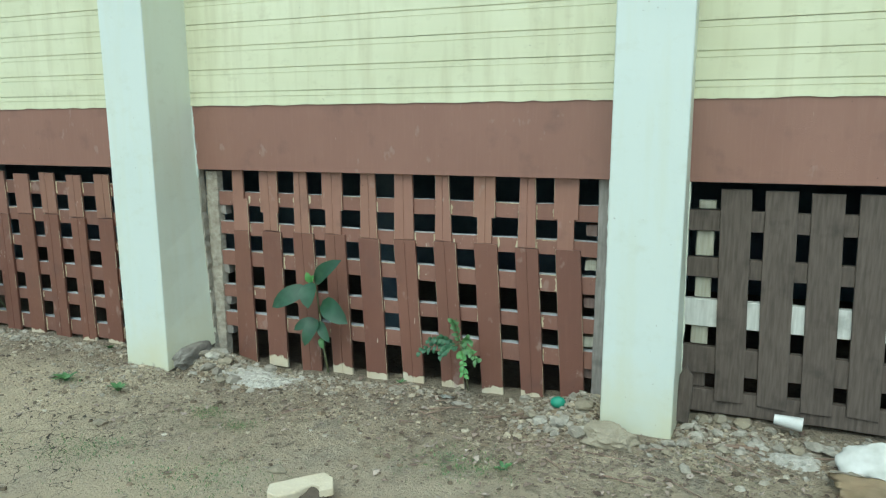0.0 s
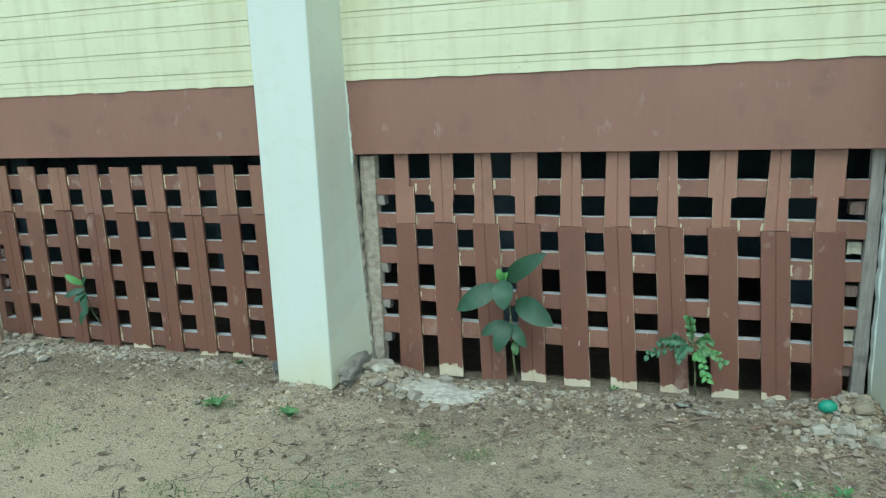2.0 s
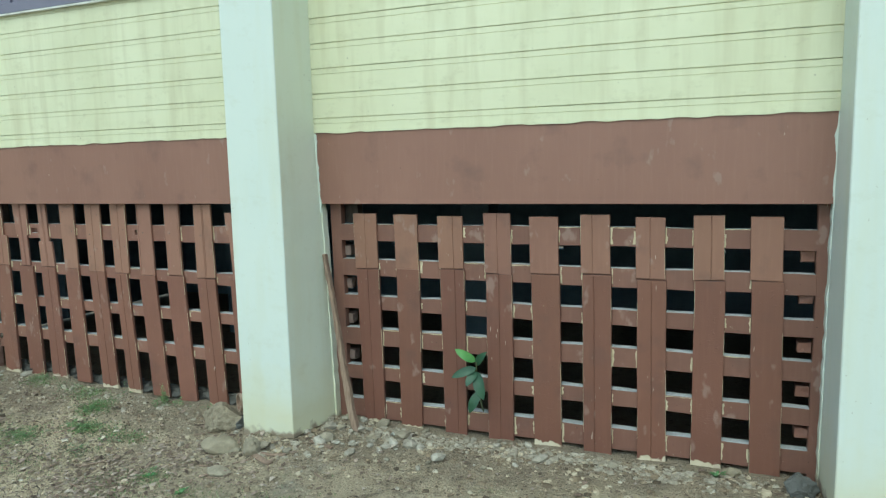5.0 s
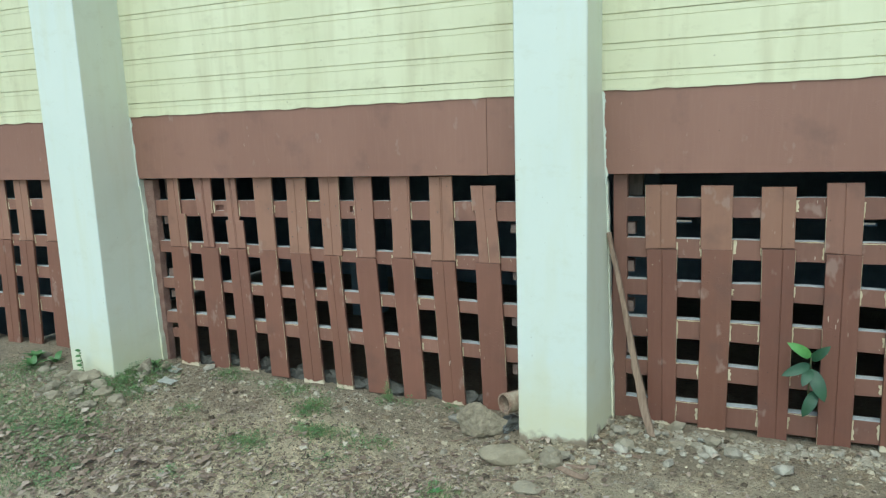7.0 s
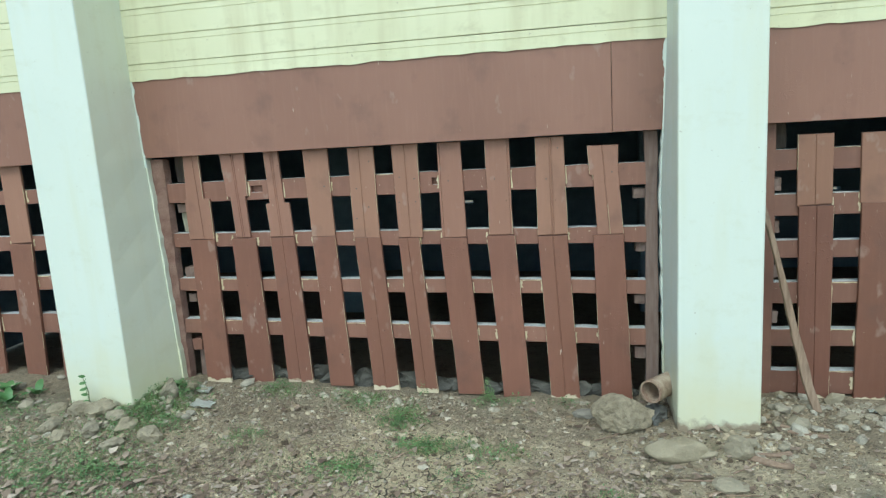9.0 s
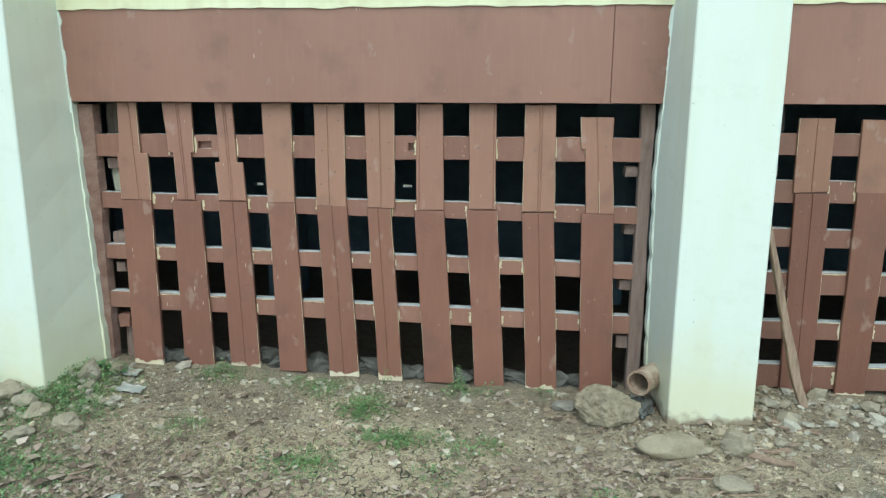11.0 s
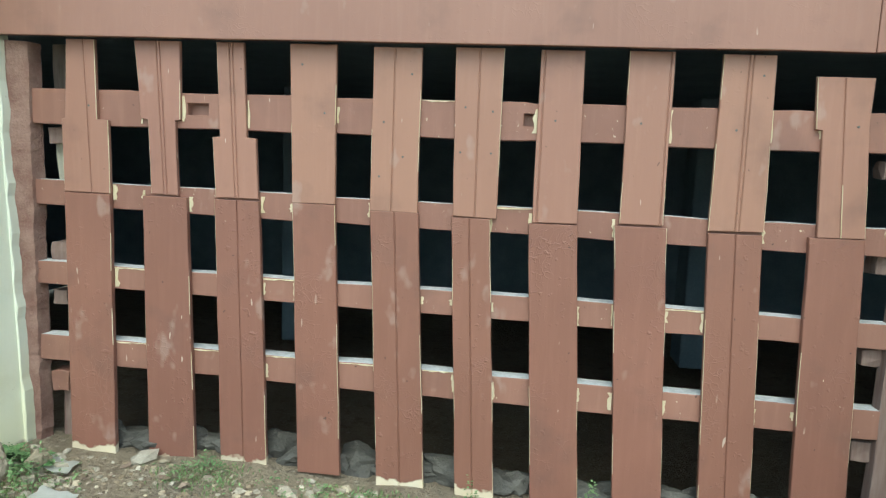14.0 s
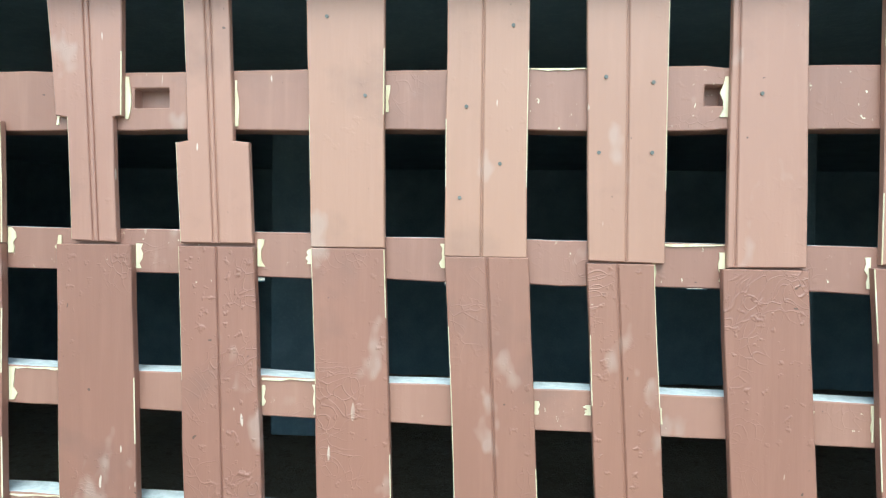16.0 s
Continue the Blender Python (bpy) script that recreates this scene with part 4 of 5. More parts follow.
screen((0.06, 2.8), planks1, [(1.06, 1.152), (0.86, 0.948), (0.647, 0.746), (0.42, 0.504), (0.207, 0.31)], "reddish-brown painted timber lattice screen with notched planks",
       grooves=(None, 0.5, 0.45, 0.5, 0.55, 0.5, 0.5, 0.55, 0.5, None), low=M_PLANK_ENDS, right_post=(2.715, 2.775, M_PALEWOOD, 0.055),
       blocks=[(0.15, 0.208, z, z + 0.062, 0.07, M_PALEWOOD) for z in (0.998, 0.585, 0.36, 0.145)]
       + [(2.65, 2.715, z, z + 0.06, 0.09, M_PALEBLOCK if k % 2 else M_BROWNGREY) for k, z in enumerate((0.98, 0.78, 0.56, 0.33, 0.14))])

jamb = [o for o in scene.objects if o.name.startswith("lattice_screen") and o.parent is None][-1]
mortar_jamb(jamb, 0.06, 0.17, M_JAMB, "crumbled tan mortar at the end of the screen", 0.0045)

# unpainted bay made of wide weathered planks
ob = base("lattice_screen", 4.0, 0.08, 0.03, "unpainted weathered grey timber lattice screen of wide planks", "lattice screen", "lattice screens under the floor")
for k in range(6):
    d = 0.208 * k
    top = 1.262 + rng.uniform(-0.01, 0.01)
    part("plank", plank([(top, 3.337 + d, 3.483 + d + 0.004 * (k % 2)), (0.69, 3.353 + d, 3.5 + d), (0.125 - 0.006 * (k % 3), 3.373 + d, 3.516 + d)], PLANK_Y, 0.018), M_GREYWOOD, ob)
for z0, z1, mat in ((1.045, 1.153, M_GREYWOOD), (0.797, 0.899, M_GREYWOOD), (0.527, 0.676, M_WHITEWASH), (0.267, 0.416, M_GREYWOOD), (0.05, 0.175, M_GREYWOOD)):
    rail(ob, 3.19, 5.9, z0, z1, mat, top=0, y1=0.11)
for z0, z1 in ((1.155, 1.2), (0.905, 1.04), (0.68, 0.792), (0.42, 0.522), (0.18, 0.262)):
    bm = bmesh.new()
    box(bm, 3.235 + rng.uniform(-0.01, 0.01), 3.32, 0.09, 0.14, z0, z1)
    part("block", finished(bm, 0.004), M_PALEBLOCK if z0 > 0.3 else M_GREYWOOD, ob, "bleached wooden filler block")
# unseen wall added beyond the planks to shut out light
bm = bmesh.new()
box(bm, 4.62, 6.0, 0.1, 0.14, -0.1, 1.3)
thing("wall_plain", bm, M_INSIDE, (5.3, 0.1, 0), "plain unseen wall added to close the bay", "wall", kind="structure")

# far bay on the other side
tops4 = [-9.15, -8.885, -8.62, -8.35, -8.07, -7.79, -7.543, -7.24, -6.97, -6.74]
planks4 = [pair(1.3, 0.83, -0.05, (x, x + 0.14), (x - 0.02, x + 0.138), (x - 0.052, x + 0.092)) for x in tops4]
screen((-9.37, -6.63), planks4, [(1.07, 1.155), (0.785, 0.875), (0.54, 0.63), (0.268, 0.39)], "brown painted timber lattice screen partly behind a pillar", grooves=(0.5, None, 0.45))

# ---- loose things on the ground ----
def rock_mesh(bm, at, size, seed, turn=0.0, rough=0.28, detail=4, flat=0.0, sink=0.25, grit=0.0):
    """A stone of the given size standing at a place on the ground."""
    x, y = at
    r = bmesh.ops.create_icosphere(bm, subdivisions=detail, radius=0.5)
    z0 = surface(x, y)
    c, s_ = math.cos(turn), math.sin(turn)
    r7 = random.Random(seed)
    cuts = [(Vector((r7.uniform(-1, 1), r7.uniform(-1, 1), r7.uniform(-0.3, 1))).normalized(), r7.uniform(0.3, 0.44)) for _ in range(int(rough * 34))]
    for v in r["verts"]:
        p = v.co.copy()
        for nrm, far in cuts:
            over = p.dot(nrm) - far
            if over > 0:
                p -= nrm * over * 0.92
        q = p * 2.0 + Vector((seed * 3.7, seed * 1.3, seed))
        k = 1 + rough * noise.noise(q) + rough * 0.5 * noise.noise(q * 2.3) + rough * 0.3 * noise.noise(q * 6) + rough * 0.12 * noise.noise(q * 15) + grit * noise.noise(q * 5) + grit * 0.8 * noise.noise(q * 11)
        p = p * k
        if flat:
            p.z = max(min(p.z, 0.5 - flat), -0.5 + flat)
        p = Vector((p.x * size[0], p.y * size[1], p.z * size[2]))
        v.co = Vector((x + p.x * c - p.y * s_, y + p.x * s_ + p.y * c, z0 + p.z + size[2] * (0.5 - sink)))
    return bm


def stone(name, at, size, seed, label, material=M_ROCK, group="", **kw):
    bm = rock_mesh(bmesh.new(), at, size, seed, **kw)
    return thing(name, bm, material, (at[0], at[1], surface(*at)), label, "stone", group, smooth=kw.get("rough", 0.3) < 0.15)


stone("stone", (-3.47, -0.53), (0.27, 0.13, 0.12), 1, "long smooth tan-grey stone lying by the pillar", rough=0.12, turn=-0.05)
stone("stone", (-3.215, -0.56), (0.13, 0.11, 0.12), 2, "squarish tan stone beside the pillar foot", rough=0.2, flat=0.12)
stone("stone", (-3.29, -0.76), (0.16, 0.1, 0.05), 3, "flat half-buried grey-brown stone", rough=0.25, flat=0.1)
stone("stone", (-3.68, -0.25), (0.28, 0.22, 0.19), 4, "crumbly grey-brown boulder under the pipe", M_CLOD, rough=0.17, detail=5, sink=0.22, grit=0.06)
stone("stone", (-3.52, -0.2), (0.13, 0.2, 0.09), 14, "dark lump of broken mortar below the pipe", M_DARKRAG, rough=0.4)
stone("stone", (-3.83, -0.13), (0.17, 0.08, 0.05), 15, "flat dark grey stone shard at the lattice foot", M_CONCRETE, rough=0.3, flat=0.15, turn=0.2)
stone("stone", (0.07, -0.19), (0.12, 0.34, 0.17), 16, "dark brown-grey stone wedge leaning on the pillar foot", M_CONCRETE, rough=0.25, flat=0.05)
# row of stones whose dark colour includes the shade they lie in
for k in range(24):
    kx = -5.98 + 0.1 * k
    stone("stone", (kx, 0.13 + 0.015 * math.sin(k * 2.3)), (0.2 + 0.04 * math.sin(k * 1.7), 0.13, 0.085 + 0.02 * math.cos(k * 2.1)), 120 + k, "grey stone, coloured dark for shade, in the low row behind the planks", M_SHADESTONE, "stones behind the planks", rough=0.38, detail=3, turn=0.35 * math.sin(k * 1.9), grit=0.08)
stone("stone", (2.9, -0.53), (0.3, 0.17, 0.13), 5, "pale tan broken block before the pillar", M_TANROCK, rough=0.4, flat=0.14, turn=0.12, sink=0.16, grit=0.05)
stone("stone", (1.52, -1.31), (0.1, 0.07, 0.04), 6, "small flat pale stone on the earth", rough=0.15)
stone("stone", (-0.46, -0.12), (0.16, 0.12, 0.14), 7, "dark grey lump of stone by the pillar", M_DARKRAG, rough=0.4)
for k, (x, y, a, b, c) in enumerate([(-6.52, -0.42, 0.17, 0.11, 0.09), (-6.4, -0.42, 0.15, 0.12, 0.1), (-6.19, -0.5, 0.13, 0.1, 0.07), (-6.34, -0.58, 0.16, 0.1, 0.07), (-6.01, -0.57, 0.14, 0.1, 0.1),
                                     (-6.28, -0.45, 0.12, 0.08, 0.07), (-6.6, -0.55, 0.15, 0.1, 0.08), (-6.12, -0.2, 0.14, 0.1, 0.12), (-6.05, -0.1, 0.1, 0.08, 0.08), (-6.48, -0.63, 0.1, 0.09, 0.06),
                                     (-6.16, -0.66, 0.11, 0.08, 0.06), (-6.7, -0.4, 0.12, 0.1, 0.07)]):
    stone("stone", (x, y), (a, b, c), 20 + k, "tan angular field stone heaped at the pillar foot", group="stones at the pillar foot", rough=0.32, flat=0.12, turn=k * 0.7)
for k, (x, y, a, b, c) in enumerate([(-4.15, 0.55, 0.4, 0.3, 0.34), (-3.85, 0.75, 0.45, 0.35, 0.4), (-3.62, 0.5, 0.25, 0.25, 0.25), (-4.45, 0.8, 0.35, 0.3, 0.25), (-5.0, 1.1, 0.25, 0.2, 0.15), (-5.6, 0.9, 0.2, 0.16, 0.12)]):
    stone("stone", (x, y), (a, b, c), 50 + k, "rough grey stone in the dark under the floor", M_CONCRETE, "stones under the floor", rough=0.35, turn=k)
# medium broken chunks of mortar and stone
chunk_meshes = []
for k in range(7):
    bm = bmesh.new()
    bmesh.ops.create_icosphere(bm, subdivisions=1, radius=0.5)
    r2 = random.Random(k + 40)
    for v in bm.verts:
        v.co = Vector((v.co.x * r2.uniform(0.75, 1.25), v.co.y * r2.uniform(0.7, 1.2), max(-0.28, v.co.z * r2.uniform(0.45, 0.75))))
    me = bpy.data.meshes.new("rubble_chunk")
    bm.to_mesh(me)
    bm.free()
    me.materials.append(M_RUBBLE if k < 5 else M_ROCK)
    chunk_meshes.append(me)
HEAPS = [(-2.75, -0.18, 0.14, 26), (-2.35, -0.22, 0.2, 24), (0.45, -0.2, 0.18, 40), (0.3, -0.3, 0.1, 20), (3.9, -0.35, 0.18, 30), (3.55, -0.1, 0.25, 30), (2.6, -0.4, 0.14, 26), (2.1, -0.12, 0.25, 12), (-2.4, -0.16, 0.3, 20), (-2.7, -0.3, 0.15, 12), (-6.0, -0.25, 0.12, 12), (0.22, -0.15, 0.1, 34), (0.1, -0.22, 0.06, 10), (0.6, -0.15, 0.2, 22), (2.62, -0.22, 0.14, 34), (2.75, -0.12, 0.1, 16), (2.5, -0.42, 0.15, 16), (3.45, -0.2, 0.2, 34), (3.75, -0.25, 0.2, 24), (3.3, -0.45, 0.2, 18),
         (-2.6, -0.09, 0.25, 22), (-1.9, -0.07, 0.4, 16), (-1.1, -0.06, 0.3, 10), (-2.95, -0.18, 0.12, 14), (-3.25, -0.45, 0.16, 18), (-3.55, -0.2, 0.1, 8), (-0.65, -0.1, 0.18, 10), (-6.15, -0.3, 0.2, 16), (-6.9, -0.2, 0.25, 14),
         (1.6, -0.08, 0.5, 10), (-5.5, -0.06, 0.6, 10), (-0.4, -0.5, 0.3, 6)]
r3 = random.Random(5)
for hx, hy, rad, count in HEAPS:
    for _ in range(int(count * 0.56)):
        x, y = r3.gauss(hx, rad), min(r3.gauss(hy, rad * 0.6), 0.0)
        if any(a - 0.02 < x < b + 0.02 and y > FRONT - 0.03 for a, b in PILLARS):
            continue
        ob = new("rubble_chunk", r3.choice(chunk_meshes))
        d = min(0.12, max(0.022, r3.lognormvariate(-2.75 if hx > 3.2 else -2.95, 0.45)))
        ob.location = (x, y, surface(x, y) + d * 0.12)
        ob.rotation_euler = (r3.uniform(-0.4, 0.4), r3.uniform(-0.4, 0.4), r3.uniform(0, 6.3))
        ob.scale = (d, d * r3.uniform(0.6, 1.0), d * r3.uniform(0.6, 1.0))
        tagged(ob, "broken grey mortar chunk lying on the earth", "rubble", "rubble along the wall")

# powdery mortar spilled on the earth
def mortar_spill(cx, cy, rx, ry, seed):
    """A low uneven heap of powdery mortar."""
    V, F = [], []
    n = 34
    for j in range(n + 1):
        for i in range(n + 1):
            u, v = 2 * i / n - 1, 2 * j / n - 1
            x, y = cx + rx * u, cy + ry * v
            r = math.hypot(u, v) * (1 + 0.5 * noise.noise(Vector((u * 2, v * 2, seed))) + 0.3 * noise.noise(Vector((u * 5, v * 5, seed))))
            h = 0.026 * (1 - r * r * 1.5) + 0.009 * noise.noise(Vector((x * 30, y * 30, 2))) + 0.006 * noise.noise(Vector((x * 70, y * 70, 2)))
            V.append((x, y, surface(x, y) + max(h, -0.02)))
    for j in range(n):
        for i in range(n):
            F.append((j * (n + 1) + i, j * (n + 1) + i + 1, (j + 1) * (n + 1) + i + 1, (j + 1) * (n + 1) + i))
    me = bpy.data.meshes.new("mortar_spill")
    me.from_pydata(V, [], F)
    me.materials.append(M_SPILL)
    smoothed(me, False)
    tagged(new("mortar_spill", me), "pale grey powdery mortar spilled along the lattice", "mortar", kind="stuff")


mortar_spill(0.64, -0.2, 0.36, 0.16, 4)
mortar_spill(3.74, -0.36, 0.16, 0.1, 9)

# ---- pipe, sticks and rubbish ----
bm = tube(bmesh.new(), (-3.55, -0.25, 0.095), (-3.44, -0.1, 0.088), 0.055, 0.054, 28, 0.009)
thing("drain_pipe", bm, M_CLAY, (-3.5, -0.16, 0.03), "short rust-stained clay drain pipe by the pillar", "pipe", smooth=False)
bm = bmesh.new()
l, r = wavy([(1.0, -3.05, -3.03), (0.62, -2.965, -2.938), (0.35, -2.91, -2.88), (0.32, -2.905, -2.868), (0.1, -2.855, -2.815), (-0.03, -2.815, -2.776)], 0.003, 0.06)
slab(bm, l + r[::-1], -0.017, 0.017)
for v in bm.verts:
    v.co.y += -0.125 * (1.0 - v.co.z) - 0.006
thing("leaning_board", finished(bm, 0.003), M_STICK, (-2.8, -0.12, -0.03), "narrow split brown board leaning on the lattice", "board")
bm = bmesh.new()
slab(bm, [(3.185, 0.05), (3.25, 0.04), (3.262, 0.3), (3.24, 0.33), (3.225, 0.36), (3.195, 0.3)], -0.12, -0.095)
thing("board_scrap", finished(bm, 0.003), M_GREYWOOD, (3.22, -0.1, 0.04), "grey broken board standing beside the pillar", "board")
bm = tube(bmesh.new(), (3.66, -0.05, 0.105), (3.79, -0.07, 0.1), 0.025, 0.036, 20, 0.003)
thing("plastic_cup", bm, M_WHITEPLASTIC, (3.72, -0.06, 0.05), "dirty white plastic cup lying on the rubble", "cup", smooth=False)


for sx, sy, ang, ln, wd in ((-3.12, -0.62, -0.35, 0.19, 0.03), (-3.08, -0.56, 0.2, 0.14, 0.022), (-3.37, -0.5, -1.1, 0.17, 0.014), (-2.98, -0.3, -0.5, 0.2, 0.02), (-2.9, -0.36, -0.15, 0.16, 0.024), (3.52, -0.3, 0.35, 0.2, 0.03), (2.3, -0.3, 0.5, 0.22, 0.018)):
    bm = bmesh.new()
    rows_l, rows_r = wavy([(ln / 2, -wd / 2, wd / 2), (0.0, -wd * 0.55, wd * 0.45), (-ln / 2, -wd * 0.3, wd * 0.35)], 0.002, 0.04)
    slab(bm, rows_l + rows_r[::-1], 0.0, 0.009)
    ca, sa = math.cos(ang), math.sin(ang)
    for v in bm.verts:
        along, across, up = v.co.z, v.co.x, v.co.y
        px, py = sx + along * ca - across * sa, sy + along * sa + across * ca
        v.co = Vector((px, py, surface(px, py) + 0.004 + up))
    thing("wood_splinter", finished(bm, 0.001), M_STICK, (sx, sy, surface(sx, sy)), "flat split piece of weathered wood on the earth", "wood scrap", "wood scraps on the ground")


def crumpled(at, size, seed, lift=0.02, detail=14, fold=0.5):
    """A crumpled sheet lying on the ground."""
    bm = bmesh.new()
    rows = []
    for j in range(detail + 1):
        row = []
        for i in range(detail + 1):
            u, v = i / detail - 0.5, j / detail - 0.5
            edge = 1 + 0.16 * noise.noise(Vector((u * 3, v * 3, seed)))
            x, y = at[0] + u * size[0] * edge, at[1] + v * size[1] * edge
            q = Vector((u * 4, v * 4, seed * 2.0))
            h = size[2] * (0.55 + fold * noise.noise(q) + fold * 0.5 * noise.noise(q * 2.4)) * max(0.0, 1 - (2.2 * max(abs(u), abs(v))) ** 4 * 0.05)
            row.append(bm.verts.new((x, y, surface(x, y) + lift + max(0.0, h))))
        rows.append(row)
    for a, b in zip(rows, rows[1:]):
        for i in range(detail):
            bm.faces.new([a[i], a[i + 1], b[i + 1], b[i]])
    bmesh.ops.solidify(bm, geom=bm.faces[:], thickness=0.003)
    bmesh.ops.recalc_face_normals(bm, faces=bm.faces)
    return bm


bm = rock_mesh(bmesh.new(), (4.06, -0.42), (0.33, 0.26, 0.2), 91, rough=0.3, sink=0.2, grit=0.04)
thing("plastic_sack", bm, M_SACK, (4.0, -0.4, 0.05), "bulging dirty white plastic sack on rubble", "sack", smooth=True)
thing("paper_sheet", crumpled((4.02, -0.68), (0.36, 0.26, 0.05), 9, fold=0.3), M_TANBAG, (4.02, -0.68, 0.05), "creased tan paper sheet lying on the earth", "paper", smooth=True)
for k, (x, y, w) in enumerate([(-5.9, -0.24, 0.12), (-6.0, -0.09, 0.11), (1.91, -0.17, 0.09), (-5.55, -0.98, 0.05), (-2.55, -0.12, 0.05), (-3.72, -0.1, 0.06)]):
    thing("paper_scrap", crumpled((x, y), (w, w * 0.6, 0.025), 20 + k, 0.006, 6), M_WHITEPLASTIC, (x, y, surface(x, y)), "small crumpled white scrap of litter", "litter", "scraps of litter", smooth=True)
bm = bmesh.new()
bmesh.ops.create_uvsphere(bm, u_segments=18, v_segments=9, radius=0.043)
for v in bm.verts:
    v.co = Vector((v.co.x + 2.57, v.co.y * 0.8 - 0.17, v.co.z * 0.75 + surface(2.57, -0.17) + 0.035 + 0.3 * (v.co.x) * 0.2))
thing("jar_cap", bm, M_GREENPLASTIC, (2.57, -0.17, 0.05), "round green plastic lid in the rubble", "lid", smooth=True)
# broken cream tile
bm = bmesh.new()
slab(bm, [(1.64, 0.0), (1.62, 0.05), (1.7, 0.12), (1.8, 0.2), (1.86, 0.17), (1.9, 0.1), (1.85, 0.07), (1.83, 0.1), (1.79, 0.11), (1.75, 0.04), (1.7, -0.01)], 0.0, 0.035)
for v in bm.verts:
    h, d = v.co.y, v.co.z
    v.co = Vector((v.co.x, -1.56 + d * 1.0, surface(v.co.x, -1.5) + 0.045 - h + d * 0.12))
thing("broken_tile", finished(bm, 0.004), M_TILE, (1.76, -1.46, surface(1.76, -1.46)), "broken cream mortar slab lying on the earth", "tile")
stone("stone", (1.8, -1.47), (0.14, 0.12, 0.06), 77, "dark broken mortar piece beside the tile", M_SOILCLOD, rough=0.4)

r4 = random.Random(8)
for k in range(46):
    cx, cy, rad = r4.choice([(2.75, -0.65, 0.25), (-3.2, -0.7, 0.22), (2.9, -0.75, 0.2), (-3.3, -0.5, 0.2), (1.7, -0.4, 0.3), (-4.3, -0.75, 0.4), (-5.9, -0.9, 0.4), (3.4, -0.4, 0.25)])
    x, y, a, ln = r4.gauss(cx, rad), min(-0.03, r4.gauss(cy, rad * 0.5)), r4.uniform(-0.8, 0.8), r4.uniform(0.07, 0.24)
    if any(p - 0.15 < x < q + 0.15 and y > FRONT - 0.08 for p, q in PILLARS):
        continue
    dx, dy = math.cos(a) * ln / 2, math.sin(a) * ln / 2
    bm = tube(bmesh.new(), (x - dx, y - dy, surface(x - dx, y - dy) + 0.008), (x + dx, y + dy, surface(x + dx, y + dy) + r4.uniform(0.006, 0.03)), r4.uniform(0.003, 0.006), 0.002, 6)
    thing("twig", bm, M_STICK, (x, y, surface(x, y)), "thin dry brown twig on the earth", "twig", "twigs on the ground")

# ---- plants ----
def leaf(bm, root, tip, width, up=(0, -1, 0.4), droop=0.12, n=7, stalk=0.0):
    """A pointed leaf from root to tip, folded along its midrib and bent down."""
    root, tip = Vector(root), Vector(tip)
    d = tip - root
    ln = d.length
    side = d.cross(Vector(up)).normalized()
    nor = side.cross(d).normalized()
    if nor.dot(Vector(up)) < 0:
        nor = -nor
    rows = []
    for i in range(n + 1):
        t = i / n
        w = width * 0.5 * max(0.02, math.sin(math.pi * min(1, t ** 0.85)) ** 0.62)
        if t < stalk:
            w = 0.0025
        c = root + d * t + nor * (droop * ln * math.sin(math.pi * t))
        rows.append([bm.verts.new(c - side * w + nor * w * 0.25), bm.verts.new(c), bm.verts.new(c + side * w + nor * w * 0.25)])
    for a, b in zip(rows, rows[1:]):
        for k in (0, 1):
            bm.faces.new([a[k], a[k + 1], b[k + 1], b[k]])
    return bm


def stem(ob, pts, r0, r1, name="stem"):
    bm = bmesh.new()
    for i, (a, b) in enumerate(zip(pts, pts[1:])):
        k0, k1 = i / (len(pts) - 1), (i + 1) / (len(pts) - 1)
        tube(bm, a, b, r0 + (r1 - r0) * k0, r0 + (r1 - r0) * k1, 8)
    return part(name, bm, M_STEM, ob, smooth=True)


plant = base("sapling", 1.03, 0.0, 0.0, "young sapling with large dark green leaves before the lattice", "plant")
stem(plant, [(1.0, 0.02, -0.02), (0.99, -0.02, 0.2), (0.985, -0.04, 0.4), (0.975, -0.05, 0.55), (0.965, -0.06, 0.63)], 0.007, 0.004)
for root, tip, w, mat in [((0.972, -0.06, 0.6), (1.202, -0.12, 0.777), 0.105, M_LEAF), ((0.935, -0.07, 0.571), (0.703, -0.15, 0.44), 0.12, M_LEAF), ((0.955, -0.07, 0.61), (0.977, -0.16, 0.46), 0.12, M_LEAF),
                          ((1.02, -0.05, 0.492), (1.24, -0.13, 0.378), 0.13, M_LEAF), ((0.979, -0.05, 0.36), (0.921, -0.13, 0.2), 0.095, M_LEAF), ((0.965, -0.05, 0.36), (0.826, -0.1, 0.288), 0.07, M_LEAF),
                          ((0.95, -0.06, 0.6), (0.925, -0.08, 0.675), 0.05, M_LEAFYOUNG), ((0.955, -0.06, 0.61), (0.985, -0.09, 0.66), 0.035, M_LEAFYOUNG), ((0.99, -0.05, 0.35), (1.087, -0.1, 0.233), 0.07, M_LEAF), ((1.01, -0.06, 0.25), (1.03, -0.09, 0.18), 0.045, M_LEAFSMALL)]:
    part("leaf", leaf(bmesh.new(), root, tip, w), mat, plant, smooth=True)

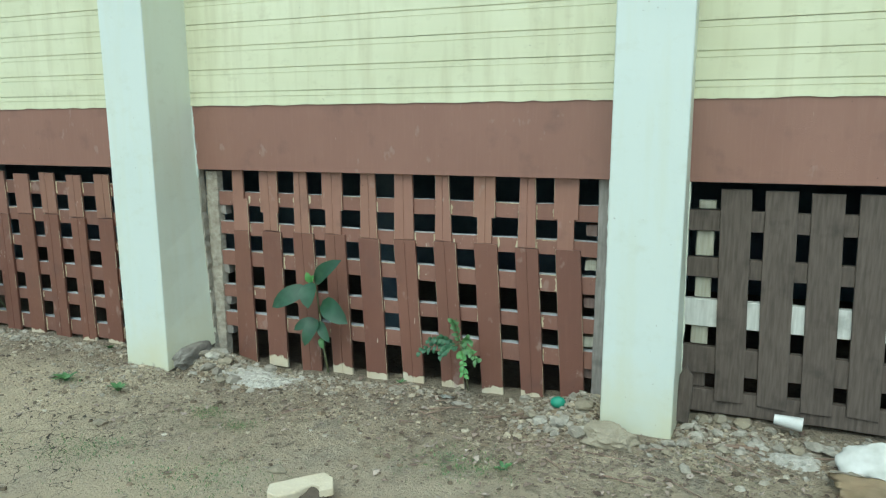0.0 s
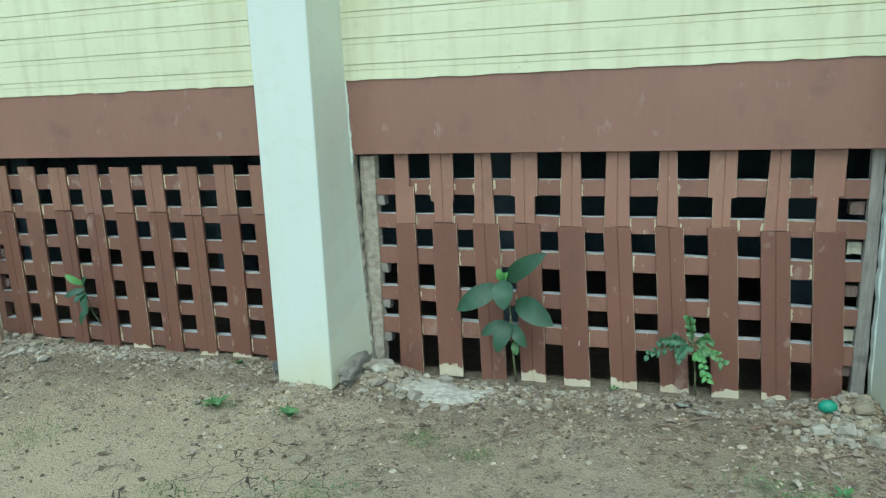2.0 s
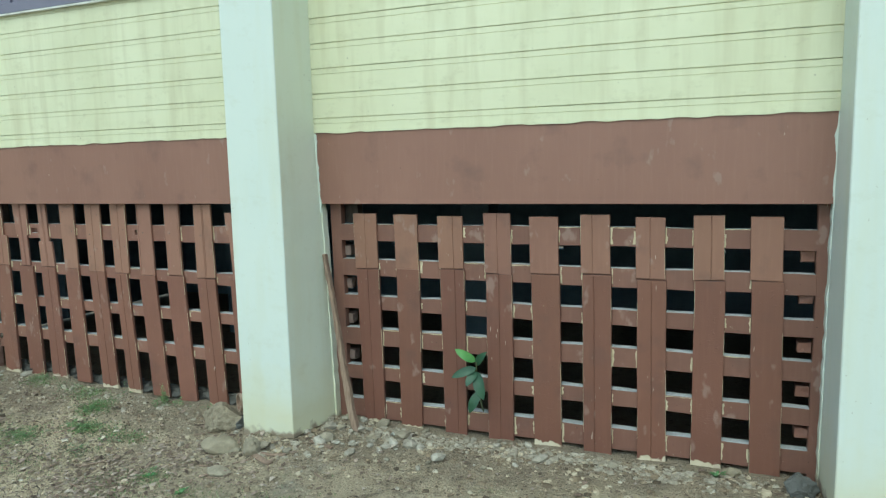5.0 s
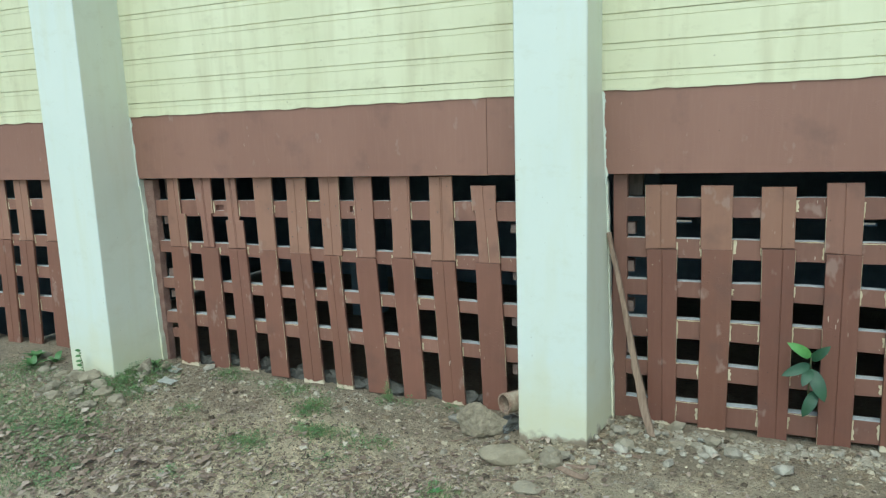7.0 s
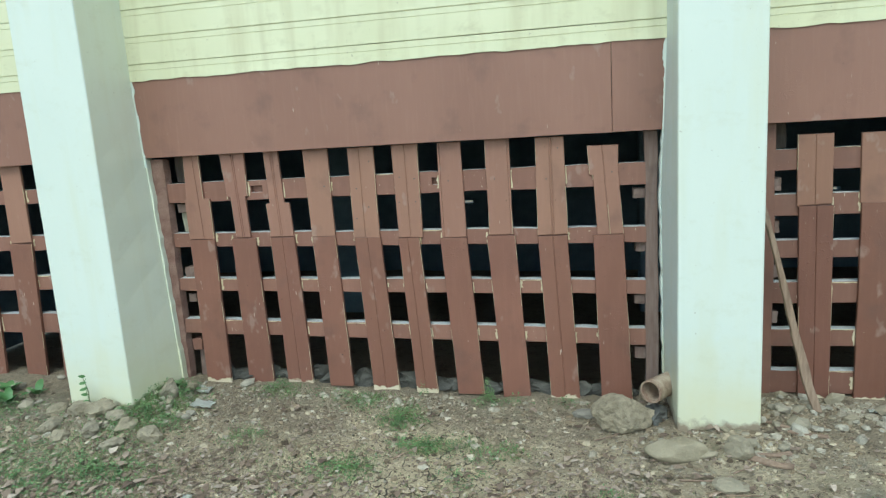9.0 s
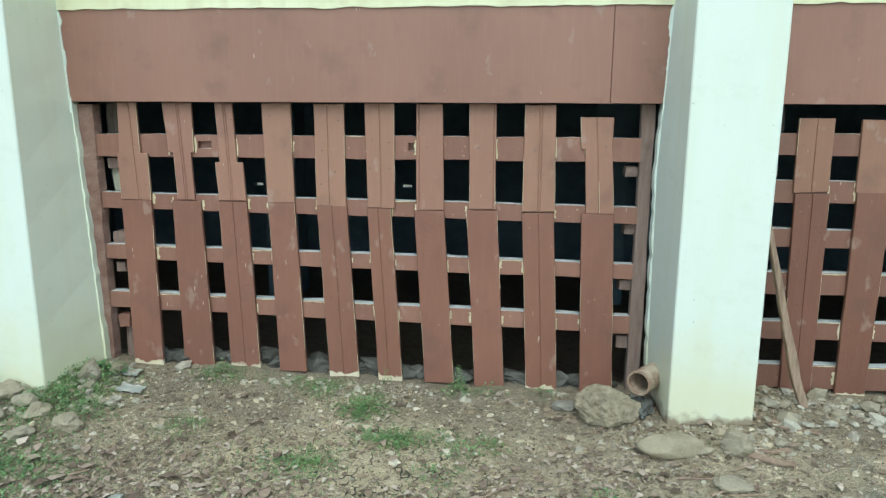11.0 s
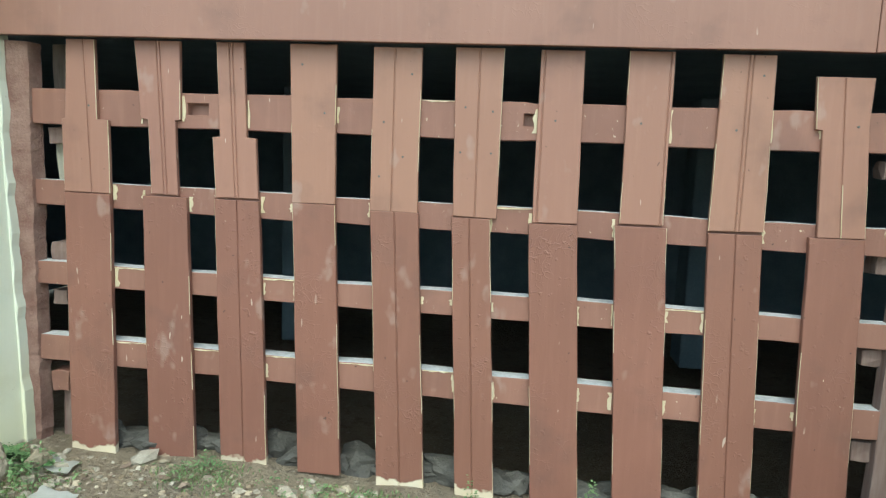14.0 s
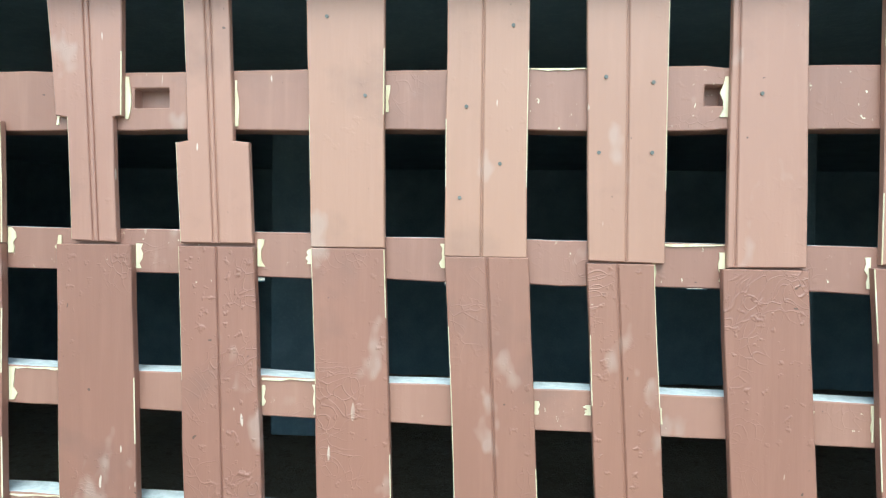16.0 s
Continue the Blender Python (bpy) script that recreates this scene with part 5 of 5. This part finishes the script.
plant = base("sapling", 2.0, 0.0, 0.02, "small bushy plant with light green leaflets before the lattice", "plant")
stem(plant, [(1.98, 0.03, -0.02), (1.97, -0.02, 0.15), (1.95, -0.06, 0.33), (1.94, -0.08, 0.47)], 0.005, 0.003)
r5 = random.Random(3)
for tipx, tipz, tipy, mat in [(1.926, 0.455, -0.1, M_LEAFSMALL), (1.73, 0.26, -0.14, M_LEAFMID), (2.02, 0.165, -0.16, M_LEAFYOUNG), (2.09, 0.25, -0.15, M_LEAFSMALL), (1.79, 0.34, -0.14, M_LEAFMID), (2.04, 0.34, -0.1, M_LEAFSMALL), (1.88, 0.27, -0.18, M_LEAFMID)]:
    a, b = Vector((1.955, -0.05, 0.31)), Vector((tipx, tipy, tipz))
    stem(plant, [tuple(a), tuple(a.lerp(b, 0.5) + Vector((0, 0, 0.02))), tuple(b)], 0.0025, 0.0015, "branch")
    along = (b - a).normalized()
    for k in range(13):
        p = a.lerp(b, 0.2 + 0.8 * k / 12) + Vector((0, 0, 0.02 * math.sin(math.pi * k / 12)))
        out = along.cross(Vector((0, -1, 0.3))).normalized() * (1 if k % 2 else -1)
        q = p + (out * 0.75 + along * 0.6 + Vector((0, r5.uniform(-0.5, 0.1), r5.uniform(-0.5, 0.2)))) * r5.uniform(0.024, 0.042)
        part("leaf", leaf(bmesh.new(), p, q, r5.uniform(0.02, 0.029), n=5, droop=0.2), mat, plant, smooth=True)

plant = base("sapling", -2.08, 0.03, 0.0, "small sapling with narrow glossy leaves in a lattice hole", "plant")
stem(plant, [(-2.07, 0.1, 0.06), (-2.08, 0.03, 0.2), (-2.08, -0.01, 0.36), (-2.08, -0.02, 0.44)], 0.005, 0.003)
for root, tip, w, mat in [((-2.08, -0.02, 0.42), (-2.19, -0.06, 0.495), 0.05, M_LEAFYOUNG), ((-2.08, -0.01, 0.38), (-2.21, -0.07, 0.33), 0.05, M_LEAF), ((-2.08, -0.01, 0.4), (-2.005, -0.05, 0.49), 0.045, M_LEAF),
                          ((-2.08, -0.01, 0.36), (-2.02, -0.07, 0.22), 0.065, M_LEAF), ((-2.05, -0.02, 0.26), (-2.11, -0.06, 0.13), 0.055, M_LEAF), ((-2.08, -0.01, 0.36), (-2.12, -0.08, 0.29), 0.05, M_LEAF)]:
    part("leaf", leaf(bmesh.new(), root, tip, w), mat, plant, smooth=True)

z0 = surface(-6.485, -0.4)
plant = base("seedling", -6.485, -0.4, z0, "thin seedling with small leaves before the pillar", "plant")
stem(plant, [(-6.485, -0.4, z0), (-6.475, -0.4, z0 + 0.1), (-6.495, -0.41, z0 + 0.2)], 0.003, 0.0015)
for k in range(9):
    h = z0 + 0.05 + 0.017 * k
    sgn = 1 if k % 2 else -1
    part("leaf", leaf(bmesh.new(), (-6.48, -0.4, h), (-6.48 + sgn * r5.uniform(0.015, 0.035), -0.43, h + r5.uniform(-0.01, 0.02)), 0.018, n=4), M_LEAFSMALL, plant, smooth=True)


def rosette(x, y, n, ln, mat, label, lift=0.6):
    z = surface(x, y)
    ob = base("weed", x, y, z, label, "weed", "low weeds on the ground")
    for k in range(n):
        a = 6.283 * k / n + r5.uniform(-0.4, 0.4)
        q = ln * r5.uniform(0.45, 1.0)
        st = Vector((x + math.cos(a) * 0.01, y + math.sin(a) * 0.01, z + 0.004))
        part("leaf", leaf(bmesh.new(), st, (x + math.cos(a) * q, y + math.sin(a) * q, z + q * lift * r5.uniform(0.5, 1.3)), q * 0.42, up=(0, 0, 1), n=5), mat, ob, smooth=True)


for x, y, n, ln in [(-0.08, -0.69, 9, 0.08), (2.48, -0.94, 8, 0.07), (-0.56, -0.66, 14, 0.09), (-3.72, -0.82, 8, 0.05), (-3.35, -0.98, 8, 0.06), (1.55, -0.03, 6, 0.05), (-0.82, -0.06, 7, 0.07)]:
    rosette(x, y, n, ln, M_LEAFSMALL, "low green weed growing from dry earth")
for k in range(4):
    rosette(-6.1 + r5.uniform(-0.05, 0.06), -0.07 + r5.uniform(-0.06, 0.03), 9, r5.uniform(0.05, 0.08), M_LEAFSMALL, "leafy green weed among stones at the pillar")
for x, y in ((-7.1, -0.3), (-7.0, -0.2), (-7.2, -0.2)):
    rosette(x, y, 9, 0.12, M_LEAFSMALL, "leafy green weed beside the lattice")


# ---- what nobody could count: litter, gravel and grass ----
def stuff(name, verts, faces, material, label, category):
    me = bpy.data.meshes.new(name)
    me.from_pydata(verts, [], faces)
    me.materials.append(material)
    return tagged(new(name, me), label, category, kind="stuff")


def clear(x, y):
    return not any(a - 0.01 < x < b + 0.01 and y > FRONT - 0.015 for a, b in PILLARS)


r6 = random.Random(21)
V, F = [], []
LITTER = [(-5.4, -1.0, 0.55, 0.18, 700), (-5.3, -1.1, 0.6, 0.25, 1500), (-6.6, -1.15, 0.4, 0.15, 900), (-3.9, -1.0, 0.15, 0.1, 420), (-3.75, -0.62, 0.12, 0.1, 260), (-4.0, -0.95, 0.3, 0.2, 900), (-5.8, -1.0, 0.5, 0.3, 1500), (-4.2, -0.8, 0.4, 0.2, 400), (-4.8, -0.35, 0.8, 0.25, 800), (-4.6, -0.8, 0.6, 0.25, 450), (2.7, -0.75, 0.4, 0.25, 900), (-3.2, -0.7, 0.4, 0.25, 600), (0.5, -0.6, 1.6, 0.5, 700), (-1.8, -0.7, 1.0, 0.4, 700), (3.6, -0.5, 0.4, 0.3, 500), (-6.8, -0.7, 0.5, 0.3, 700), (1.6, -0.5, 0.8, 0.3, 700)]
for cx, cy, sx, sy, count in LITTER:
    for _ in range(int(count * 1.1)):
        x, y = r6.gauss(cx, sx), r6.gauss(cy, sy)
        if y > -0.01 or not clear(x, y):
            continue
        ln = min(0.06, r6.lognormvariate(-4.15, 0.65)) * (1.25 if y < -0.7 and x < -4.9 else 0.95)
        w, a = ln * r6.uniform(0.25, 0.65), r6.uniform(0, 6.28)
        z = surface(x, y) + 0.003
        c, s_ = math.cos(a), math.sin(a)
        i0 = len(V)
        lift = r6.uniform(0.0, 0.45) * ln * r6.random()
        roll = r6.uniform(-0.1, 0.8) * w
        for u, v, h in ((-0.5, 0, lift), (-0.2, 0.45, roll), (-0.2, -0.45, roll * 0.6), (0.2, 0.42, roll * 0.7), (0.2, -0.38, roll), (0.5, 0.1, lift * 0.6)):
            V.append((x + c * u * ln - s_ * v * w, y + s_ * u * ln + c * v * w, z + h))
        F += [(i0, i0 + 2, i0 + 1), (i0 + 1, i0 + 2, i0 + 4, i0 + 3), (i0 + 3, i0 + 4, i0 + 5)]
stuff("leaf_litter", V, F, M_LITTER, "dry curled brown leaf litter over the earth", "leaf litter")

V, F = [], []
GRAVEL = [(0.35, -0.15, 0.2, 0.1, 900), (0.8, -0.16, 0.35, 0.08, 700), (2.6, -0.3, 0.2, 0.15, 1100), (3.5, -0.3, 0.35, 0.2, 1300), (-2.2, -0.1, 0.6, 0.06, 900), (-3.25, -0.45, 0.25, 0.15, 500), (-6.2, -0.35, 0.35, 0.2, 500),
          (-1.0, -0.1, 0.5, 0.08, 500), (1.8, -0.15, 0.6, 0.1, 600), (-4.9, -0.3, 0.9, 0.25, 2300), (-4.9, -0.7, 0.8, 0.25, 1400), (0.25, -0.16, 0.14, 0.09, 1200), (2.65, -0.25, 0.14, 0.14, 900), (0.0, -0.5, 0.6, 0.2, 1200), (-2.0, -0.35, 0.9, 0.2, 1400), (1.6, -0.4, 0.6, 0.2, 1400), (-0.5, -0.8, 1.2, 0.5, 900), (1.5, -0.9, 1.2, 0.5, 900), (-2.6, -0.8, 0.8, 0.4, 700), (-5.2, -1.0, 0.9, 0.4, 1000), (-7.0, -0.6, 0.5, 0.3, 600)]


def scatter(spots, size, top):
    """Small angular pieces strewn round the given places of the plan."""
    V, F = [], []
    for cx, cy, sx, sy, count in spots:
        for _ in range(count):
            x, y = r6.gauss(cx, sx), r6.gauss(cy, sy)
            if y > 0.0 or not clear(x, y):
                continue
            d = min(top, max(0.004, r6.lognormvariate(size, 0.55)))
            z = surface(x, y)
            i0, a = len(V), r6.uniform(0, 6.28)
            m = 5
            tall = d * r6.uniform(0.25, 0.75)
            for k in range(m):
                rr = d * r6.uniform(0.65, 1.15)
                V.append((x + rr * math.cos(a + 6.28 * k / m), y + rr * 0.8 * math.sin(a + 6.28 * k / m), z - 0.002 + tall * r6.uniform(-0.2, 0.3)))
            for k in range(m):
                rr = d * r6.uniform(0.4, 0.9)
                V.append((x + rr * math.cos(a + 6.28 * k / m), y + rr * 0.8 * math.sin(a + 6.28 * k / m), z + tall * r6.uniform(0.6, 1.1)))
            for k in range(m):
                q = (k + 1) % m
                F.append((i0 + k, i0 + q, i0 + m + q, i0 + m + k))
            F.append(tuple(i0 + m + k for k in range(m)))
            F.append(tuple(i0 + m - 1 - k for k in range(m)))
    return V, F


V, F = scatter(GRAVEL, -5.05, 0.03)
stuff("gravel", V, F, M_PEBBLE, "small mixed grey and tan gravel on the earth", "gravel")
V, F = scatter([(0.3, -0.13, 0.2, 0.08, 800), (2.62, -0.25, 0.15, 0.12, 700), (3.5, -0.25, 0.3, 0.15, 1000), (-2.3, -0.09, 0.5, 0.06, 800), (-1.2, -0.08, 0.5, 0.05, 500), (-6.1, -0.2, 0.2, 0.12, 200), (1.6, -0.1, 0.7, 0.06, 500), (-4.9, -0.06, 0.8, 0.05, 260),
                (-4.9, -0.6, 0.8, 0.3, 110), (-3.25, -0.5, 0.25, 0.12, 220), (0.8, -0.2, 0.3, 0.1, 400), (-0.4, -0.55, 0.3, 0.15, 200), (-6.5, -0.5, 0.4, 0.15, 200)], -4.7, 0.032)
stuff("mortar_rubble", V, F, M_CHIPS, "broken pale mortar chips along the foot of the wall", "rubble")

V, F = [], []
GRASS = [(-4.78, -0.24, 0.07, 260), (-4.59, -0.49, 0.06, 220), (-5.01, -0.05, 0.08, 160), (-5.54, -0.06, 0.08, 160), (-4.92, -0.66, 0.08, 220), (-5.54, -0.5, 0.07, 120), (-6.11, -0.85, 0.22, 700), (-3.71, -0.82, 0.07, 120), (-4.18, -0.47, 0.05, 90),
         (-4.37, -0.45, 0.05, 90), (-0.22, -1.47, 0.1, 90), (0.7, -0.8, 0.06, 120), (0.41, -1.41, 0.16, 160), (-7.12, -0.42, 0.14, 300), (-6.08, -1.31, 0.25, 700), (-6.82, -0.82, 0.22, 500), (-6.15, -0.28, 0.11, 800), (-6.2, -0.42, 0.12, 500),
         (1.2, -1.5, 0.2, 200), (1.0, -0.9, 0.06, 80), (-2.7, -1.15, 0.2, 420), (-2.2, -1.3, 0.2, 300), (-1.3, -1.2, 0.15, 150), (2.3, -0.95, 0.15, 200), (-3.9, -0.95, 0.12, 160), (-5.2, -0.75, 0.2, 200), (-4.6, -0.9, 0.15, 150), (-3.3, -1.05, 0.15, 200)]
for cx, cy, sd, count in GRASS:
    for _ in range(count * 3):
        x, y = r6.gauss(cx, sd), r6.gauss(cy, sd * 0.7)
        if y > 0.0 or not clear(x, y):
            continue
        z, a, h, w = surface(x, y), r6.uniform(0, 6.28), r6.uniform(0.004, 0.015), r6.uniform(0.001, 0.003)
        c, s_, lean = math.cos(a), math.sin(a), r6.uniform(0.3, 1.3) * h
        i0 = len(V)
        V += [(x - s_ * w * 0.3, y + c * w * 0.3, z), (x + s_ * w * 0.3, y - c * w * 0.3, z), (x + c * lean * 0.5 + s_ * w, y + s_ * lean * 0.5 - c * w, z + h * 0.7), (x + c * lean * 0.5 - s_ * w, y + s_ * lean * 0.5 + c * w, z + h * 0.7), (x + c * lean, y + s_ * lean, z + h)]
        F += [(i0, i0 + 1, i0 + 2, i0 + 3), (i0 + 3, i0 + 2, i0 + 4)]
stuff("grass", V, F, M_GRASS, "patches of short green grass and small weeds", "grass")

# creeping weeds: many small oval leaflets on short sprigs
V, F = [], []
CREEP = [(-5.02, -0.69, 0.07, 0.05, 0.025, 420), (-4.46, -0.47, 0.09, 0.05, 0.02, 260), (-6.11, -0.85, 0.12, 0.05, 0.03, 500), (-6.46, -0.94, 0.16, 0.05, 0.035, 1500), (-6.04, -0.83, 0.14, 0.045, 0.035, 1400), (-6.87, -0.74, 0.18, 0.06, 0.03, 1000), (-5.79, -1.32, 0.12, 0.05, 0.03, 700), (-5.72, -1.19, 0.12, 0.06, 0.03, 700), (-7.16, -0.34, 0.14, 0.05, 0.035, 900), (-5.14, -1.05, 0.05, 0.05, 0.03, 350), (-4.71, -0.47, 0.06, 0.05, 0.03, 500),
         (-6.12, -0.22, 0.1, 0.1, 0.075, 1800), (-6.18, -0.42, 0.12, 0.08, 0.06, 2000), (-6.0, -0.45, 0.08, 0.06, 0.05, 500), (-6.05, -0.12, 0.07, 0.04, 0.09, 300), (-6.15, -0.62, 0.12, 0.06, 0.05, 400), (-5.54, -0.06, 0.07, 0.03, 0.05, 220), (-5.02, -0.08, 0.06, 0.03, 0.05, 200),
         (-5.2, -0.06, 0.08, 0.03, 0.04, 200), (-4.78, -0.24, 0.06, 0.07, 0.03, 1100), (-4.59, -0.49, 0.05, 0.05, 0.03, 600), (-4.92, -0.66, 0.07, 0.05, 0.03, 600), (-4.3, -0.55, 0.05, 0.04, 0.03, 300), (-4.4, -0.7, 0.08, 0.05, 0.025, 400), (-5.1, -0.12, 0.1, 0.04, 0.03, 300), (-5.5, -0.5, 0.06, 0.03, 0.03, 160), (-4.36, -0.05, 0.03, 0.02, 0.14, 700), (-4.2, -0.04, 0.04, 0.02, 0.07, 160), (-5.53, -0.04, 0.06, 0.03, 0.08, 260), (-3.95, -0.04, 0.05, 0.02, 0.05, 140), (-4.72, -0.02, 0.02, 0.02, 0.1, 70), (-6.5, -0.85, 0.3, 0.12, 0.04, 2600),
         (-6.05, -1.1, 0.25, 0.12, 0.035, 2400), (-6.9, -0.5, 0.25, 0.12, 0.04, 1200), (-4.2, -0.45, 0.05, 0.03, 0.03, 120), (-0.55, -0.65, 0.07, 0.04, 0.04, 220), (2.3, -0.95, 0.12, 0.06, 0.03, 240), (0.45, -1.35, 0.15, 0.07, 0.025, 220), (-3.75, -0.8, 0.06, 0.05, 0.04, 160), (-2.6, -1.2, 0.2, 0.08, 0.025, 300), (1.1, -1.5, 0.2, 0.08, 0.025, 260)]
for cx, cy, sx, sy, tall, count in CREEP:
    for _ in range(count):
        x, y = r6.gauss(cx, sx), r6.gauss(cy, sy)
        if y > 0.02 or not clear(x, y):
            continue
        if noise.noise(Vector((x * 22, y * 22, 3))) + 0.5 * noise.noise(Vector((x * 55, y * 55, 3))) < -0.08:
            continue
        near = math.exp(-0.5 * (((x - cx) / sx) ** 2 + ((y - cy) / sy) ** 2))
        z = surface(x, y) + tall * near * r6.uniform(0.1, 1.0)
        ln, a, tilt = r6.uniform(0.006, 0.015), r6.uniform(0, 6.28), r6.uniform(-0.3, 0.7)
        w = ln * r6.uniform(0.25, 0.4)
        c, s_ = math.cos(a), math.sin(a)
        i0 = len(V)
        for u, v, h in ((0, 0, 0), (0.45, 1, 0.25), (0.5, 0, 0.1), (0.45, -1, 0.25), (1, 0, 0)):
            V.append((x + c * u * ln - s_ * v * w, y + s_ * u * ln + c * v * w, z + u * ln * tilt + h * w))
        F += [(i0, i0 + 2, i0 + 1), (i0, i0 + 3, i0 + 2), (i0 + 1, i0 + 2, i0 + 4), (i0 + 2, i0 + 3, i0 + 4)]
stuff("creeping_weed", V, F, M_CREEP, "low creeping green weed with small leaflets on the earth", "weed")
